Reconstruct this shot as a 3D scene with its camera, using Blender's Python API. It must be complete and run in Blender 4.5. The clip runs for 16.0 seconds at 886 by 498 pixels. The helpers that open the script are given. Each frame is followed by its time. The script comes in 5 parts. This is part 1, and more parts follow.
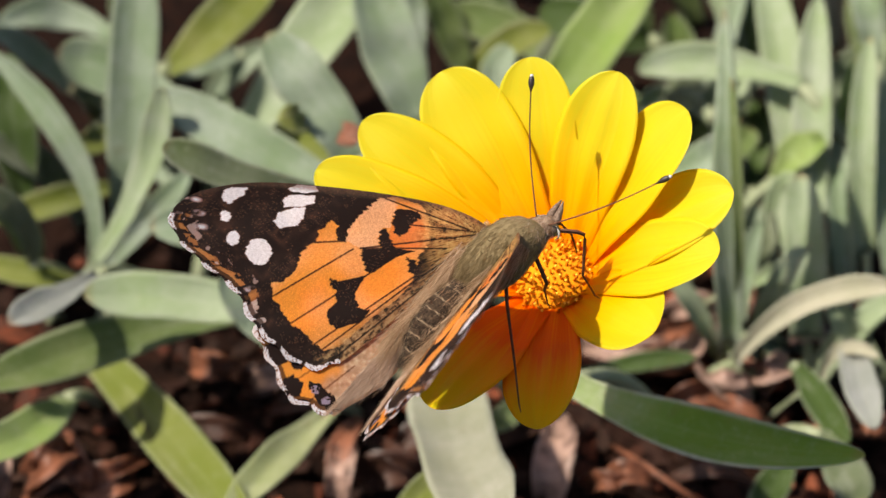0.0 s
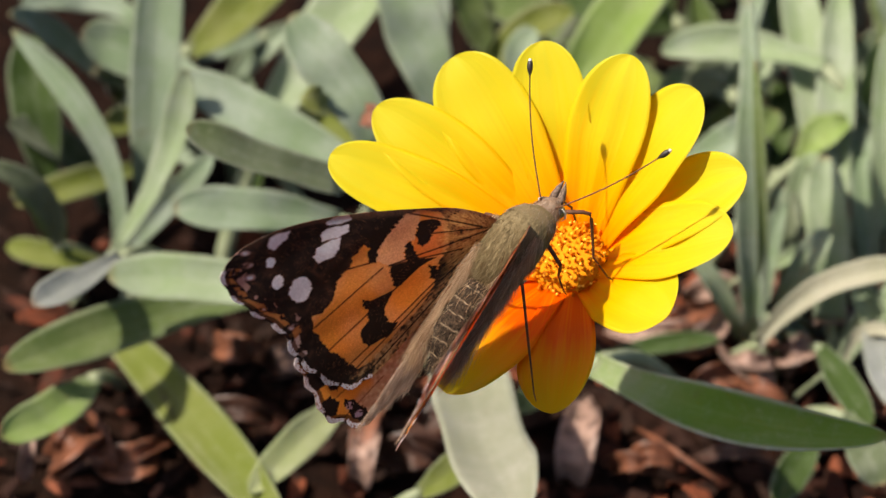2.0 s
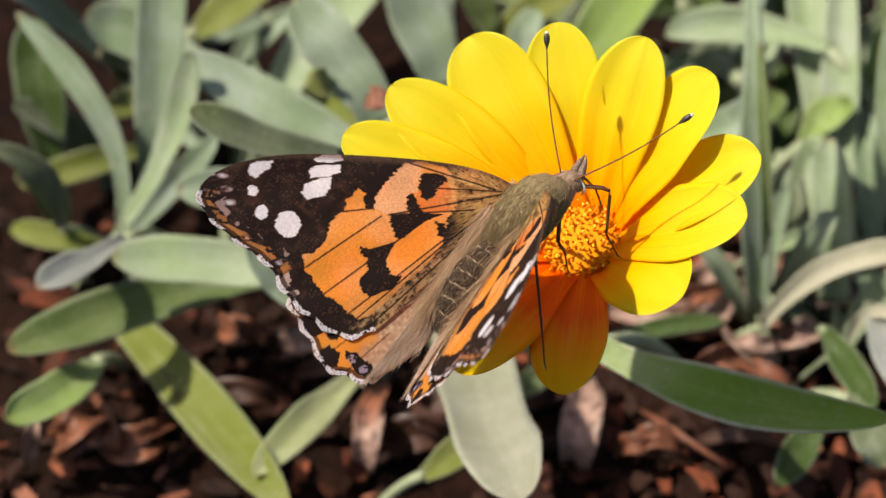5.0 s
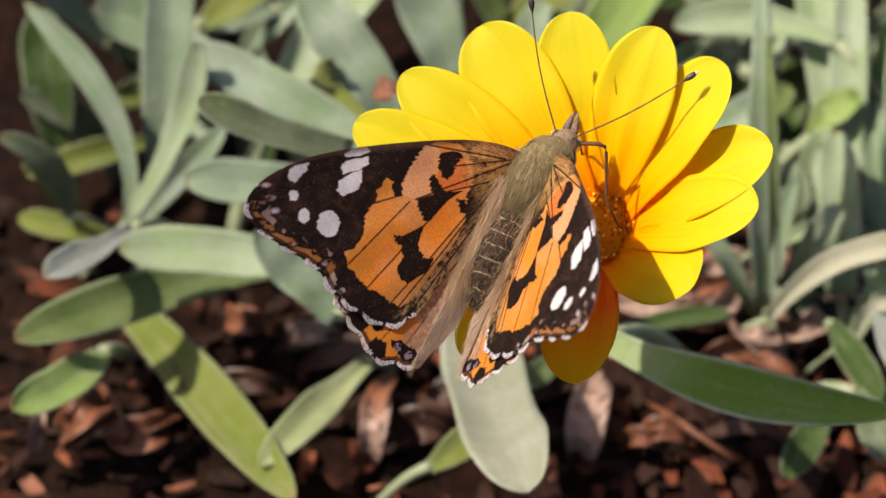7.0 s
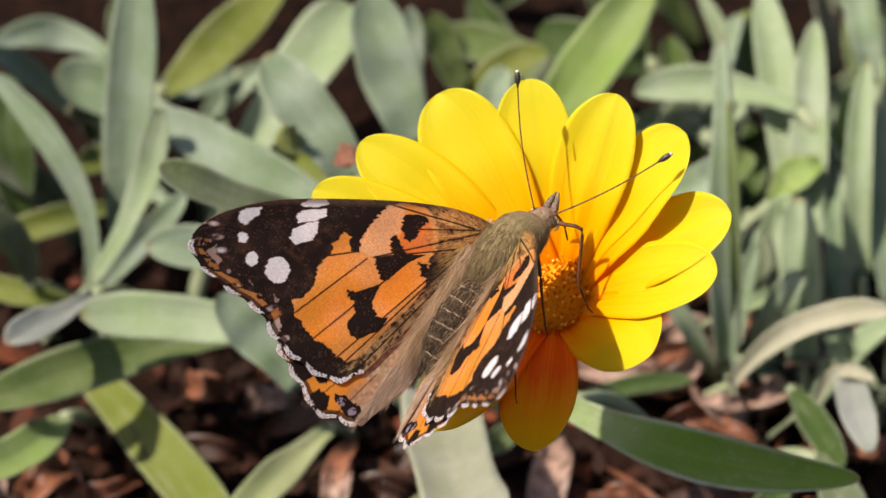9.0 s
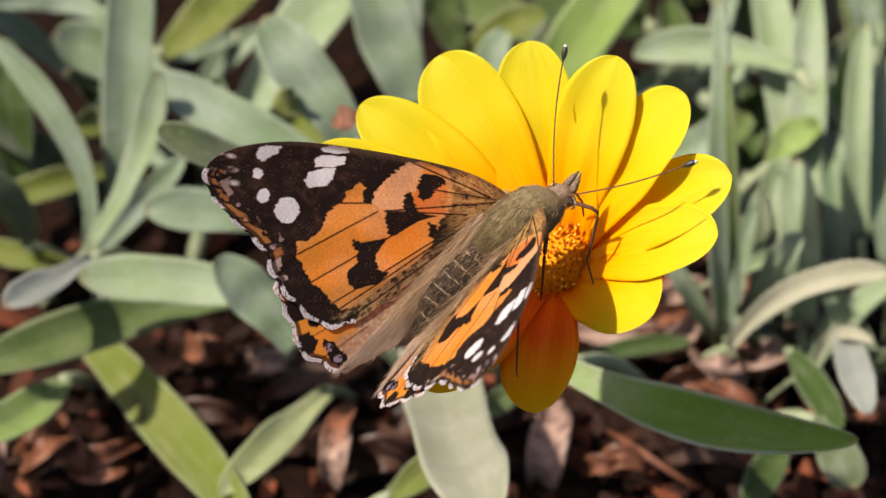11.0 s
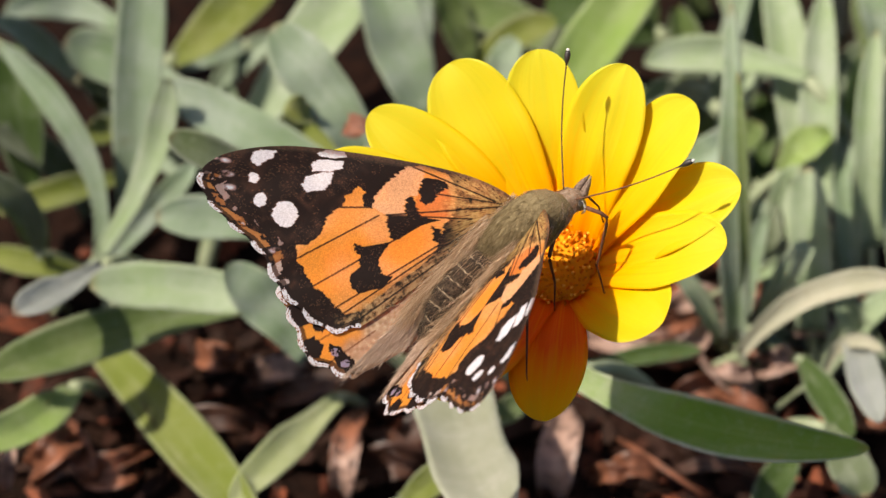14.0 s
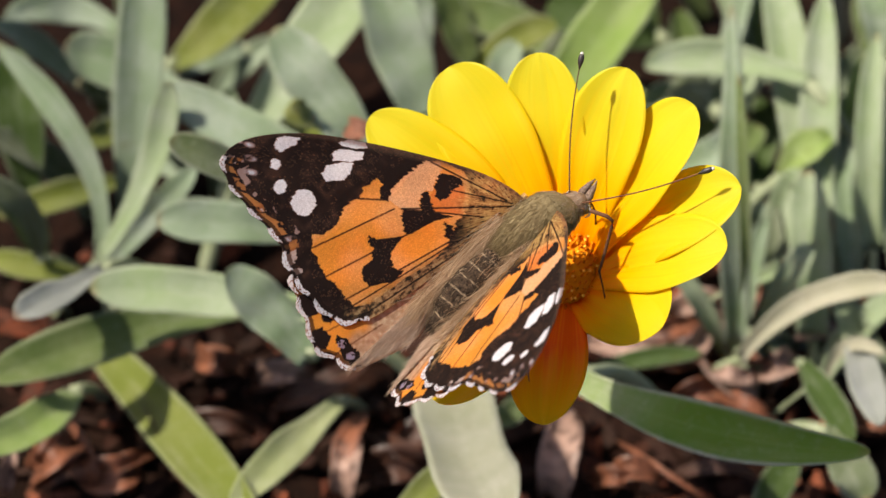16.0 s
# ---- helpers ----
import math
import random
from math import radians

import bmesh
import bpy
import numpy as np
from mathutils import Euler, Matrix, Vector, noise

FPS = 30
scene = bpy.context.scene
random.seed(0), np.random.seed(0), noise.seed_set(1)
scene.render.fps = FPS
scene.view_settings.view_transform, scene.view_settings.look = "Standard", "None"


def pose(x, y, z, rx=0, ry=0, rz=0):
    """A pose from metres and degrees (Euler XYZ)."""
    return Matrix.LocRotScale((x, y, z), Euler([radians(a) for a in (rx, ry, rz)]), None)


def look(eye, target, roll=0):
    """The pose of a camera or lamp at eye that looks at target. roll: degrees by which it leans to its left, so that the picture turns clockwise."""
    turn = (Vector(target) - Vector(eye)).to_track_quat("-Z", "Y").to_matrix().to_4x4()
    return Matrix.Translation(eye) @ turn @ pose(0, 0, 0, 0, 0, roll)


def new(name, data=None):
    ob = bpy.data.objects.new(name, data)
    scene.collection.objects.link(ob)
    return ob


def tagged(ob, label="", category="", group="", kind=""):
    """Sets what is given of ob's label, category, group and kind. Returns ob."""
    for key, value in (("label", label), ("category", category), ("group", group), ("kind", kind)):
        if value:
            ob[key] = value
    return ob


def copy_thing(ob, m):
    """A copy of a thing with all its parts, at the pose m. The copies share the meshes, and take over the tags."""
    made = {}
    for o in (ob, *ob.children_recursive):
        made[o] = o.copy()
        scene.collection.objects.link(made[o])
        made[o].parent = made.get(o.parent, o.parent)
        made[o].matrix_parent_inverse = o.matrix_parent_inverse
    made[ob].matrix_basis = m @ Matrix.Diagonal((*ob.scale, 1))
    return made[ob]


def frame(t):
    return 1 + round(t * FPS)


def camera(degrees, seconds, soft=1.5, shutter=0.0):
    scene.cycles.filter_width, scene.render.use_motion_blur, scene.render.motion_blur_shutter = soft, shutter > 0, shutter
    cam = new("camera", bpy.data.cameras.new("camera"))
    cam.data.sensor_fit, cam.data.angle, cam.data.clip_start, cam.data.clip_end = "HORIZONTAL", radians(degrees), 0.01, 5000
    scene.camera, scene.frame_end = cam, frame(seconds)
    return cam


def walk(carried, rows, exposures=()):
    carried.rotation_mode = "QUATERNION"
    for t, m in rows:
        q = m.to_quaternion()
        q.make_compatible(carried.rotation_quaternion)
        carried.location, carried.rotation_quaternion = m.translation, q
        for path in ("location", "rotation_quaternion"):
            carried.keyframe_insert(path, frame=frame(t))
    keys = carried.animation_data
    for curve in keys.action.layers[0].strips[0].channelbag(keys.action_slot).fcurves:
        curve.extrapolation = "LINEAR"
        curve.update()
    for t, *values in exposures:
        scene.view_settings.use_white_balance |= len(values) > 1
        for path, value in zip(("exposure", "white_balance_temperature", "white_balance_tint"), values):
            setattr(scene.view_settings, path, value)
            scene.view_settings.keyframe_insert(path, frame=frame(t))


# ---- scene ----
MM = 0.001


def mm(x, y, z):
    return Vector((x * MM, y * MM, z * MM))


# ---- camera: hand-held close-up lens, turning slightly about one spot ----
cam = camera(14.0, 16.0)
EYE = mm(-11.05, -253.00, 326.11)
AIM = [
    (0, -11.05, 1.71, 71.71, -0.18),
    (0.5, -11.84, 1.19, 71.19, -0.45),
    (1, -12.21, 0.59, 70.59, -0.48),
    (1.5, -12.00, 0.56, 70.56, -0.49),
    (2, -13.38, 0.42, 70.42, -0.57),
    (2.5, -13.86, 0.42, 70.42, -0.57),
    (3, -14.04, 0.56, 70.56, -0.56),
    (3.5, -14.08, 0.16, 70.16, -0.36),
    (4, -13.99, -0.65, 69.35, -0.75),
    (4.2, -13.95, -0.70, 69.30, -0.73),
    (6.3, -13.47, -1.19, 68.81, -0.48),
    (6.5, -13.43, -1.24, 68.76, -0.46),
    (7, -14.52, -1.44, 68.56, -0.50),
    (7.5, -14.08, -0.44, 69.56, -0.52),
    (8, -12.31, 1.63, 71.63, -0.31),
    (8.5, -10.48, 2.55, 72.55, 0.00),
    (9, -10.68, 3.24, 73.24, 0.13),
    (9.5, -10.87, 1.94, 71.94, 0.07),
    (10, -10.43, 1.12, 71.12, 0.00),
    (10.2, -10.45, 1.00, 71.00, 0.01),
    (12.3, -10.61, -0.26, 69.74, 0.15),
    (12.5, -10.63, -0.38, 69.62, 0.16),
    (13, -10.24, 0.57, 70.57, 0.31),
    (13.5, -10.68, 0.71, 70.71, 0.30),
    (14, -11.59, 1.14, 71.14, -0.02),
    (14.5, -12.14, 0.85, 70.85, 0.02),
    (15, -11.83, 1.15, 71.15, -0.03),
    (15.5, -12.57, 0.94, 70.94, -0.04),
    (16, -11.66, 1.38, 71.38, -0.07),
]
walk(cam, [(t, look(EYE, mm(x, y, z), lean)) for t, x, y, z, lean in AIM])
cam.data.dof.use_dof = True
cam.data.dof.focus_distance = 0.348
cam.data.dof.aperture_fstop = 35.0

# ---- daylight ----
SUN_TO = Vector((-0.51, -0.08, 0.86)).normalized()
sun_height = math.asin(SUN_TO.z)
world = bpy.data.worlds.new("sky")
scene.world = world
world.use_nodes = True
wn = world.node_tree
sky = wn.nodes.new("ShaderNodeTexSky")
sky.sky_type, sky.sun_disc = "NISHITA", False
sky.air_density, sky.dust_density, sky.ozone_density = 0.75, 2.2, 0.8
sky.sun_elevation, sky.sun_rotation = sun_height, math.atan2(SUN_TO.x, SUN_TO.y)
wn.nodes["Background"].inputs["Strength"].default_value = 0.093
wn.links.new(sky.outputs[0], wn.nodes["Background"].inputs["Color"])
sun = new("sun", bpy.data.lights.new("sun", "SUN"))
sun.data.energy, sun.data.angle, sun.data.color = 4.3, radians(0.6), (1.0, 0.95, 0.86)
sun.matrix_world = look(SUN_TO * 5, (0, 0, 0))
scene.view_settings.exposure = 1.0
scene.view_settings.use_white_balance = True
scene.view_settings.white_balance_temperature = 6950
scene.view_settings.white_balance_tint = 13


# ---- materials ----
class Mat:
    """A node material with a principled surface and short calls for its nodes."""

    def __init__(self, name, rough=0.6):
        self.m = bpy.data.materials.new(name)
        self.m.use_nodes = True
        self.t = self.m.node_tree
        self.b = self.t.nodes["Principled BSDF"]
        self.b.inputs["Roughness"].default_value = rough
        self.co = self.t.nodes.new("ShaderNodeTexCoord").outputs["Object"]

    def put(self, socket, value):
        if isinstance(value, bpy.types.NodeSocket):
            self.t.links.new(value, socket)
        elif isinstance(value, tuple) and len(value) == 3 and socket.type == "RGBA":
            socket.default_value = (*value, 1)
        else:
            socket.default_value = value

    def attr(self, name):
        n = self.t.nodes.new("ShaderNodeAttribute")
        n.attribute_name = name
        return n.outputs["Color"] if name == "col" else n.outputs["Fac"]

    def noise(self, scale, detail=4.0, vector=None, rough=0.55):
        n = self.t.nodes.new("ShaderNodeTexNoise")
        n.inputs["Scale"].default_value, n.inputs["Detail"].default_value = scale, detail
        n.inputs["Roughness"].default_value = rough
        self.t.links.new(vector or self.co, n.inputs["Vector"])
        return n.outputs["Fac"]

    def cells(self, scale):
        n = self.t.nodes.new("ShaderNodeTexVoronoi")
        n.inputs["Scale"].default_value = scale
        self.t.links.new(self.co, n.inputs["Vector"])
        return n.outputs["Distance"]

    def rnd(self):
        return self.t.nodes.new("ShaderNodeObjectInfo").outputs["Random"]

    def island(self):
        return self.t.nodes.new("ShaderNodeNewGeometry").outputs["Random Per Island"]

    def ramp(self, fac, *stops):
        n = self.t.nodes.new("ShaderNodeValToRGB")
        e = n.color_ramp.elements
        while len(e) < len(stops):
            e.new(0.5)
        for el, (p, c) in zip(e, stops):
            el.position = p
            el.color = (*c, 1) if isinstance(c, tuple) else (c, c, c, 1)
        self.t.links.new(fac, n.inputs["Fac"])
        return n.outputs["Color"]

    def mix(self, fac, a, b, how="MIX"):
        n = self.t.nodes.new("ShaderNodeMix")
        n.data_type, n.blend_type = "RGBA", how
        self.put(n.inputs["Factor"], fac)
        self.put(n.inputs[6], a)
        self.put(n.inputs[7], b)
        return n.outputs[2]

    def math(self, how, a, b=0.0):
        n = self.t.nodes.new("ShaderNodeMath")
        n.operation = how
        self.put(n.inputs[0], a)
        self.put(n.inputs[1], b)
        return n.outputs[0]

    def vec(self, x, y, z=0.0):
        n = self.t.nodes.new("ShaderNodeCombineXYZ")
        for s, v in zip(n.inputs, (x, y, z)):
            self.put(s, v)
        return n.outputs[0]

    def bump(self, height, strength, distance):
        n = self.t.nodes.new("ShaderNodeBump")
        n.inputs["Strength"].default_value, n.inputs["Distance"].default_value = strength, distance
        self.t.links.new(height, n.inputs["Height"])
        self.t.links.new(n.outputs[0], self.b.inputs["Normal"])
        return n.outputs[0]

    def done(self, colour, rough=None, thin=0.0, thin_colour=None):
        """thin: share of the light that shines through a thin blade."""
        self.put(self.b.inputs["Base Color"], colour)
        if rough is not None:
            self.put(self.b.inputs["Roughness"], rough)
        if thin:
            tr, mx = self.t.nodes.new("ShaderNodeBsdfTranslucent"), self.t.nodes.new("ShaderNodeMixShader")
            self.put(tr.inputs["Color"], thin_colour or colour)
            mx.inputs[0].default_value = thin
            self.t.links.new(self.b.outputs[0], mx.inputs[1])
            self.t.links.new(tr.outputs[0], mx.inputs[2])
            self.t.links.new(mx.outputs[0], self.t.nodes["Material Output"].inputs["Surface"])
        return self.m


def leaf_material(name, felt, flesh, worn, thin, sheen=0.12, pale_foot=0.0, rim=0.0):
    """Felted leaf: pale hairs over green flesh, worn through in patches."""
    m = Mat(name, 0.75)
    along, across = m.attr("along"), m.attr("across")
    patch = m.ramp(m.noise(110, 5), (worn - 0.16, 0.0), (worn + 0.16, 1.0))
    c = m.mix(patch, flesh, felt)
    c = m.mix(m.math("MULTIPLY", m.ramp(m.rnd(), (0.0, 0.0), (1.0, 1.0)), 0.55), c, m.mix(0.5, c, flesh))
    edge = m.ramp(m.math("ABSOLUTE", across), (0.78, 0.0), (0.97, 0.75))
    c = m.mix(edge, c, m.mix(0.7, felt, (0.248, 0.267, 0.205)))
    rib = m.ramp(m.math("ABSOLUTE", across), (0.0, 0.2), (0.10, 0.0))
    c = m.mix(rib, c, m.mix(0.35, felt, (0.372, 0.384, 0.31)))
    vein = m.noise(1.0, 3, m.vec(m.math("MULTIPLY", along, 5.0), m.math("MULTIPLY", across, 9.0), m.math("MULTIPLY", m.rnd(), 40.0)))
    c = m.mix(m.ramp(vein, (0.35, 0.35), (0.65, 0.0)), c, flesh, "MULTIPLY") if worn < 0.2 else m.mix(m.ramp(vein, (0.3, 0.22), (0.7, 0.0)), c, flesh)
    tip = m.math("MULTIPLY", m.ramp(along, (0.955, 0.0), (1.0, 0.8)), m.ramp(m.rnd(), (0.35, 0.0), (0.6, 1.0)))
    c = m.mix(tip, c, (0.205, 0.118, 0.0558))
    if rim:
        c = m.mix(m.ramp(m.math("ABSOLUTE", across), (0.82, 0.0), (0.92, rim)), c, (0.36, 0.37, 0.29))
    if pale_foot:
        c = m.mix(m.ramp(along, (0.0, pale_foot), (0.42, 0.0)), c, (0.25, 0.26, 0.19))
    spots = m.ramp(m.noise(420, 3), (0.66, 0.0), (0.74, 0.5))
    c = m.mix(spots, c, m.mix(0.5, flesh, (0.136, 0.093, 0.0434)))
    blot = m.noise(260, 6, None, 0.6)
    c = m.mix(m.ramp(blot, (0.42, 0.55), (0.58, 0.0)), c, m.mix(0.6, c, flesh))
    bald = m.ramp(m.noise(62, 4, None, 0.6), (0.50, 0.0), (0.66, 0.5))
    c = m.mix(bald, c, m.mix(0.25, flesh, felt))
    dusty = m.ramp(m.noise(95, 5, m.vec(m.math("MULTIPLY", along, 0.02), m.math("MULTIPLY", across, 0.012), m.rnd()), 0.6), (0.54, 0.0), (0.70, 0.35))
    c = m.mix(dusty, c, m.mix(0.3, felt, (0.42, 0.43, 0.36)))
    fuzz = m.noise(1000, 5, None, 0.72)
    c = m.mix(m.ramp(fuzz, (0.35, 0.48), (0.56, 0.0)), c, m.mix(0.45, c, flesh))
    c = m.mix(m.ramp(fuzz, (0.54, 0.0), (0.74, 0.30)), c, m.mix(0.5, c, (0.46, 0.48, 0.41)))
    m.bump(m.noise(5200, 3), 0.55, 0.0002)
    m.b.inputs["Sheen Weight"].default_value = sheen
    m.b.inputs["Specular IOR Level"].default_value = 0.2
    m.b.inputs["Sheen Roughness"].default_value = 0.4
    return m.done(c, None, thin, m.mix(0.5, c, (0.186, 0.26, 0.031)))


LEAF_MATS = {
    "silver": leaf_material("leaf_silver", (0.236, 0.275, 0.226), (0.106, 0.162, 0.070), 0.41, 0.14),
    "pale": leaf_material("leaf_pale", (0.278, 0.316, 0.236), (0.150, 0.218, 0.082), 0.39, 0.18),
    "green": leaf_material("leaf_green", (0.165, 0.195, 0.080), (0.072, 0.112, 0.026), 0.52, 0.25),
    "lime": leaf_material("leaf_lime", (0.175, 0.185, 0.058), (0.10, 0.126, 0.015), 0.52, 0.25),
    "fresh": leaf_material("leaf_fresh", (0.29, 0.355, 0.14), (0.175, 0.265, 0.055), 0.5, 0.3),
    "worn": leaf_material("leaf_worn", (0.265, 0.262, 0.208), (0.16, 0.168, 0.102), 0.44, 0.14),
    "celadon": leaf_material("leaf_celadon", (0.30, 0.325, 0.17), (0.20, 0.24, 0.085), 0.42, 0.2),
    "slate": leaf_material("leaf_slate", (0.225, 0.235, 0.222), (0.15, 0.165, 0.135), 0.38, 0.12),
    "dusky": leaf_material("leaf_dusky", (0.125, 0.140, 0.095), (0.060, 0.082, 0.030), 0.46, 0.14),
    "rimmed": leaf_material("leaf_rimmed", (0.185, 0.25, 0.055), (0.105, 0.19, 0.020), 0.60, 0.2, 0.0, 0.9, 0.9),
    "bleached": leaf_material("leaf_bleached", (0.345, 0.325, 0.25), (0.25, 0.25, 0.165), 0.38, 0.2),
    # green darkened to carry the shade of gaps between the plants
    "shaded": leaf_material("leaf_shaded", (0.048, 0.072, 0.020), (0.030, 0.056, 0.009), 0.6, 0.15, 0.0),
}


def petal_material():
    m = Mat("petal", 0.42)
    along, across = m.attr("along"), m.attr("across")
    streak = m.noise(1.0, 3, m.vec(m.math("MULTIPLY", along, 1.3), m.math("MULTIPLY", across, 7.0), m.math("MULTIPLY", m.rnd(), 30.0)))
    # per-petal shift to orange paints the warm shade below the butterfly
    a = m.math("ADD", m.math("SUBTRACT", along, m.attr("shade_orange")), m.math("MULTIPLY", m.math("SUBTRACT", streak, 0.5), 0.35))
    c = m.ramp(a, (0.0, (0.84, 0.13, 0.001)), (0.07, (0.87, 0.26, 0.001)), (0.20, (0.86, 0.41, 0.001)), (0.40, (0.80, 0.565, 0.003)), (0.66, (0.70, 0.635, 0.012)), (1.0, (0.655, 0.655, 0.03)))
    line = m.noise(1.0, 2, m.vec(m.math("MULTIPLY", along, 0.6), m.math("MULTIPLY", across, 16.0), m.math("MULTIPLY", m.rnd(), 60.0)))
    c = m.mix(m.math("MULTIPLY", m.ramp(line, (0.52, 0.0), (0.66, 0.5)), m.ramp(along, (0.25, 1.0), (0.8, 0.15))), c, (0.93, 0.42, 0.002))
    m.bump(m.noise(1.0, 2, m.vec(m.math("MULTIPLY", along, 1.5), m.math("MULTIPLY", across, 9.0), m.math("MULTIPLY", m.rnd(), 30.0))), 0.22, 0.0003)
    m.b.inputs["Specular IOR Level"].default_value = 0.25
    return m.done(c, None, 0.58, m.mix(0.45, c, (1.0, 0.36, 0.0)))


def plain(name, a, b, scale, rough=0.7, bump=0.0, metal=0.0):
    m = Mat(name, rough)
    c = m.mix(m.ramp(m.noise(scale), (0.3, 0.0), (0.7, 1.0)), a, b)
    c = m.mix(m.math("MULTIPLY", m.rnd(), 0.25), c, a)
    if bump:
        m.bump(m.noise(scale * 3), 0.6, bump)
    m.b.inputs["Metallic"].default_value = metal
    m.b.inputs["Specular IOR Level"].default_value = 0.5 if rough < 0.65 else 0.12
    return m.done(c)


def wing_material():
    m = Mat("wing_scales", 0.62)
    c = m.attr("col")
    grain = m.noise(9000, 2)
    c = m.mix(m.ramp(grain, (0.3, 0.42), (0.7, 0.0)), c, m.mix(0.55, c, (0.01, 0.007, 0.005)))
    m.bump(m.noise(14000, 2), 0.5, 0.00006)
    m.b.inputs["Sheen Weight"].default_value = 0.02
    m.b.inputs["Specular IOR Level"].default_value = 0.25
    return m.done(c, None, 0.63, m.mix(m.ramp(c, (0.02, 0.0), (0.14, 0.5), (0.40, 0.5), (0.60, 0.05)), c, (0.85, 0.17, 0.012)))


def chip_material():
    m = Mat("dry_litter", 0.8)
    # most crumbs near black: plant shade put into colour; the few red ones read sunlit
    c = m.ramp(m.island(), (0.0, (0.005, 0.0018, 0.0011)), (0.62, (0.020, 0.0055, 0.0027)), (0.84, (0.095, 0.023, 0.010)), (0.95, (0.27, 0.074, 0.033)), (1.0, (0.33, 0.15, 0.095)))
    c = m.mix(m.ramp(m.noise(700), (0.35, 0.0), (0.7, 0.7)), c, (0.0372, 0.0186, 0.0112))
    m.bump(m.noise(1500), 0.7, 0.0004)
    m.b.inputs["Specular IOR Level"].default_value = 0.15
    return m.done(c, None, 0.12)


def dry_material(name, a, b):
    m = Mat(name, 0.45)
    along, across = m.attr("along"), m.attr("across")
    fib = m.noise(1.0, 4, m.vec(m.math("MULTIPLY", along, 3.0), m.math("MULTIPLY", across, 12.0), m.math("MULTIPLY", m.rnd(), 50.0)))
    c = m.mix(m.ramp(fib, (0.3, 0.0), (0.7, 1.0)), a, b)
    c = m.mix(m.ramp(m.noise(650, 6), (0.46, 0.0), (0.66, 0.85)), c, (0.030, 0.013, 0.008))
    m.bump(fib, 0.7, 0.0003)
    return m.done(c, None, 0.15)


def soil_material():
    m = Mat("soil", 0.95)
    # near-black browns hold the shade under the foliage
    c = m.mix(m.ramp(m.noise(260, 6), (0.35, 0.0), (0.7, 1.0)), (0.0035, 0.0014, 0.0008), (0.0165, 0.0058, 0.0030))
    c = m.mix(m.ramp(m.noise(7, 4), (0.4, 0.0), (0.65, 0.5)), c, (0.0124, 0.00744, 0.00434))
    m.bump(m.noise(600, 6), 0.9, 0.002)
    m.b.inputs["Specular IOR Level"].default_value = 0.08
    return m.done(c)


PETAL = petal_material()
WING = wing_material()
SOIL = soil_material()
CHIPS = chip_material()
DRY = [dry_material("dry_brown", (0.03, 0.012, 0.007), (0.085, 0.034, 0.019)), dry_material("dry_pink", (0.26, 0.15, 0.11), (0.38, 0.26, 0.21)), dry_material("dry_red", (0.10, 0.032, 0.015), (0.29, 0.11, 0.055))]


def floret_material():
    m = Mat("floret", 0.8)
    m.b.inputs["Specular IOR Level"].default_value = 0.1
    c = m.mix(m.ramp(m.noise(900), (0.3, 0.0), (0.7, 1.0)), (0.72, 0.20, 0.005), (0.45, 0.075, 0.003))
    c = m.mix(m.math("MULTIPLY", m.rnd(), 0.5), c, (0.85, 0.42, 0.010))
    return m.done(c, None, 0.22, (0.85, 0.22, 0.0))


FLORET = floret_material()
FLORET_TIP = plain("pollen", (0.88, 0.50, 0.03), (0.84, 0.34, 0.01), 2500, 0.6)
SEPAL = plain("bract", (0.0744, 0.124, 0.031), (0.136, 0.186, 0.062), 500, 0.6, 0.0002)
STEM = plain("stalk", (0.174, 0.205, 0.112), (0.236, 0.26, 0.174), 400, 0.7, 0.0002)
COLLAR = plain("head_skin", (0.17, 0.10, 0.06), (0.24, 0.18, 0.13), 1500, 0.8, 0.0002)
FUR = plain("thorax_skin", (0.13, 0.095, 0.045), (0.19, 0.145, 0.075), 1200, 0.8, 0.0002)


def belly_material():
    """Dark abdomen with a narrow pale band at the edge of every segment."""
    m = Mat("abdomen_skin", 0.85)
    m.b.inputs["Specular IOR Level"].default_value = 0.1
    sep = m.t.nodes.new("ShaderNodeSeparateXYZ")
    m.t.links.new(m.co, sep.inputs[0])
    w = m.math("FRACT", m.math("MULTIPLY", m.math("ADD", sep.outputs[0], m.math("MULTIPLY", m.noise(1400, 3), 0.0007)), 690.0))
    band = m.ramp(w, (0.0, 0.0), (0.86, 0.0), (0.89, 0.6), (0.94, 0.6), (0.99, 0.0))
    c = m.mix(m.ramp(m.noise(5000, 3), (0.35, 0.0), (0.7, 1.0)), (0.006, 0.004, 0.003), (0.075, 0.048, 0.029))
    c = m.mix(m.math("MULTIPLY", band, m.ramp(m.noise(1500, 3), (0.36, 0.1), (0.55, 1.0))), c, (0.40, 0.29, 0.185))
    m.bump(m.noise(6000, 3), 0.7, 0.0002)
    return m.done(c)


BELLY = belly_material()
EYE_MAT = plain("eye", (0.035, 0.024, 0.015), (0.085, 0.058, 0.036), 2500, 0.3)
LIMB = plain("leg", (0.055, 0.021, 0.011), (0.130, 0.060, 0.034), 1800, 0.66)
PALP = plain("palp_scales", (0.045, 0.027, 0.018), (0.24, 0.17, 0.125), 4000, 0.7)
DARK = plain("antenna_dark", (0.0112, 0.00744, 0.00558), (0.0279, 0.0174, 0.0124), 3000, 0.5)
PALE = plain("antenna_tip", (0.465, 0.434, 0.384), (0.527, 0.496, 0.434), 3000, 0.6)


def hair_material(name, *stops):
    m = Mat(name, 0.5)
    m.b.inputs["Specular IOR Level"].default_value = 0.12
    return m.done(m.ramp(m.island(), *stops), None, 0.35)


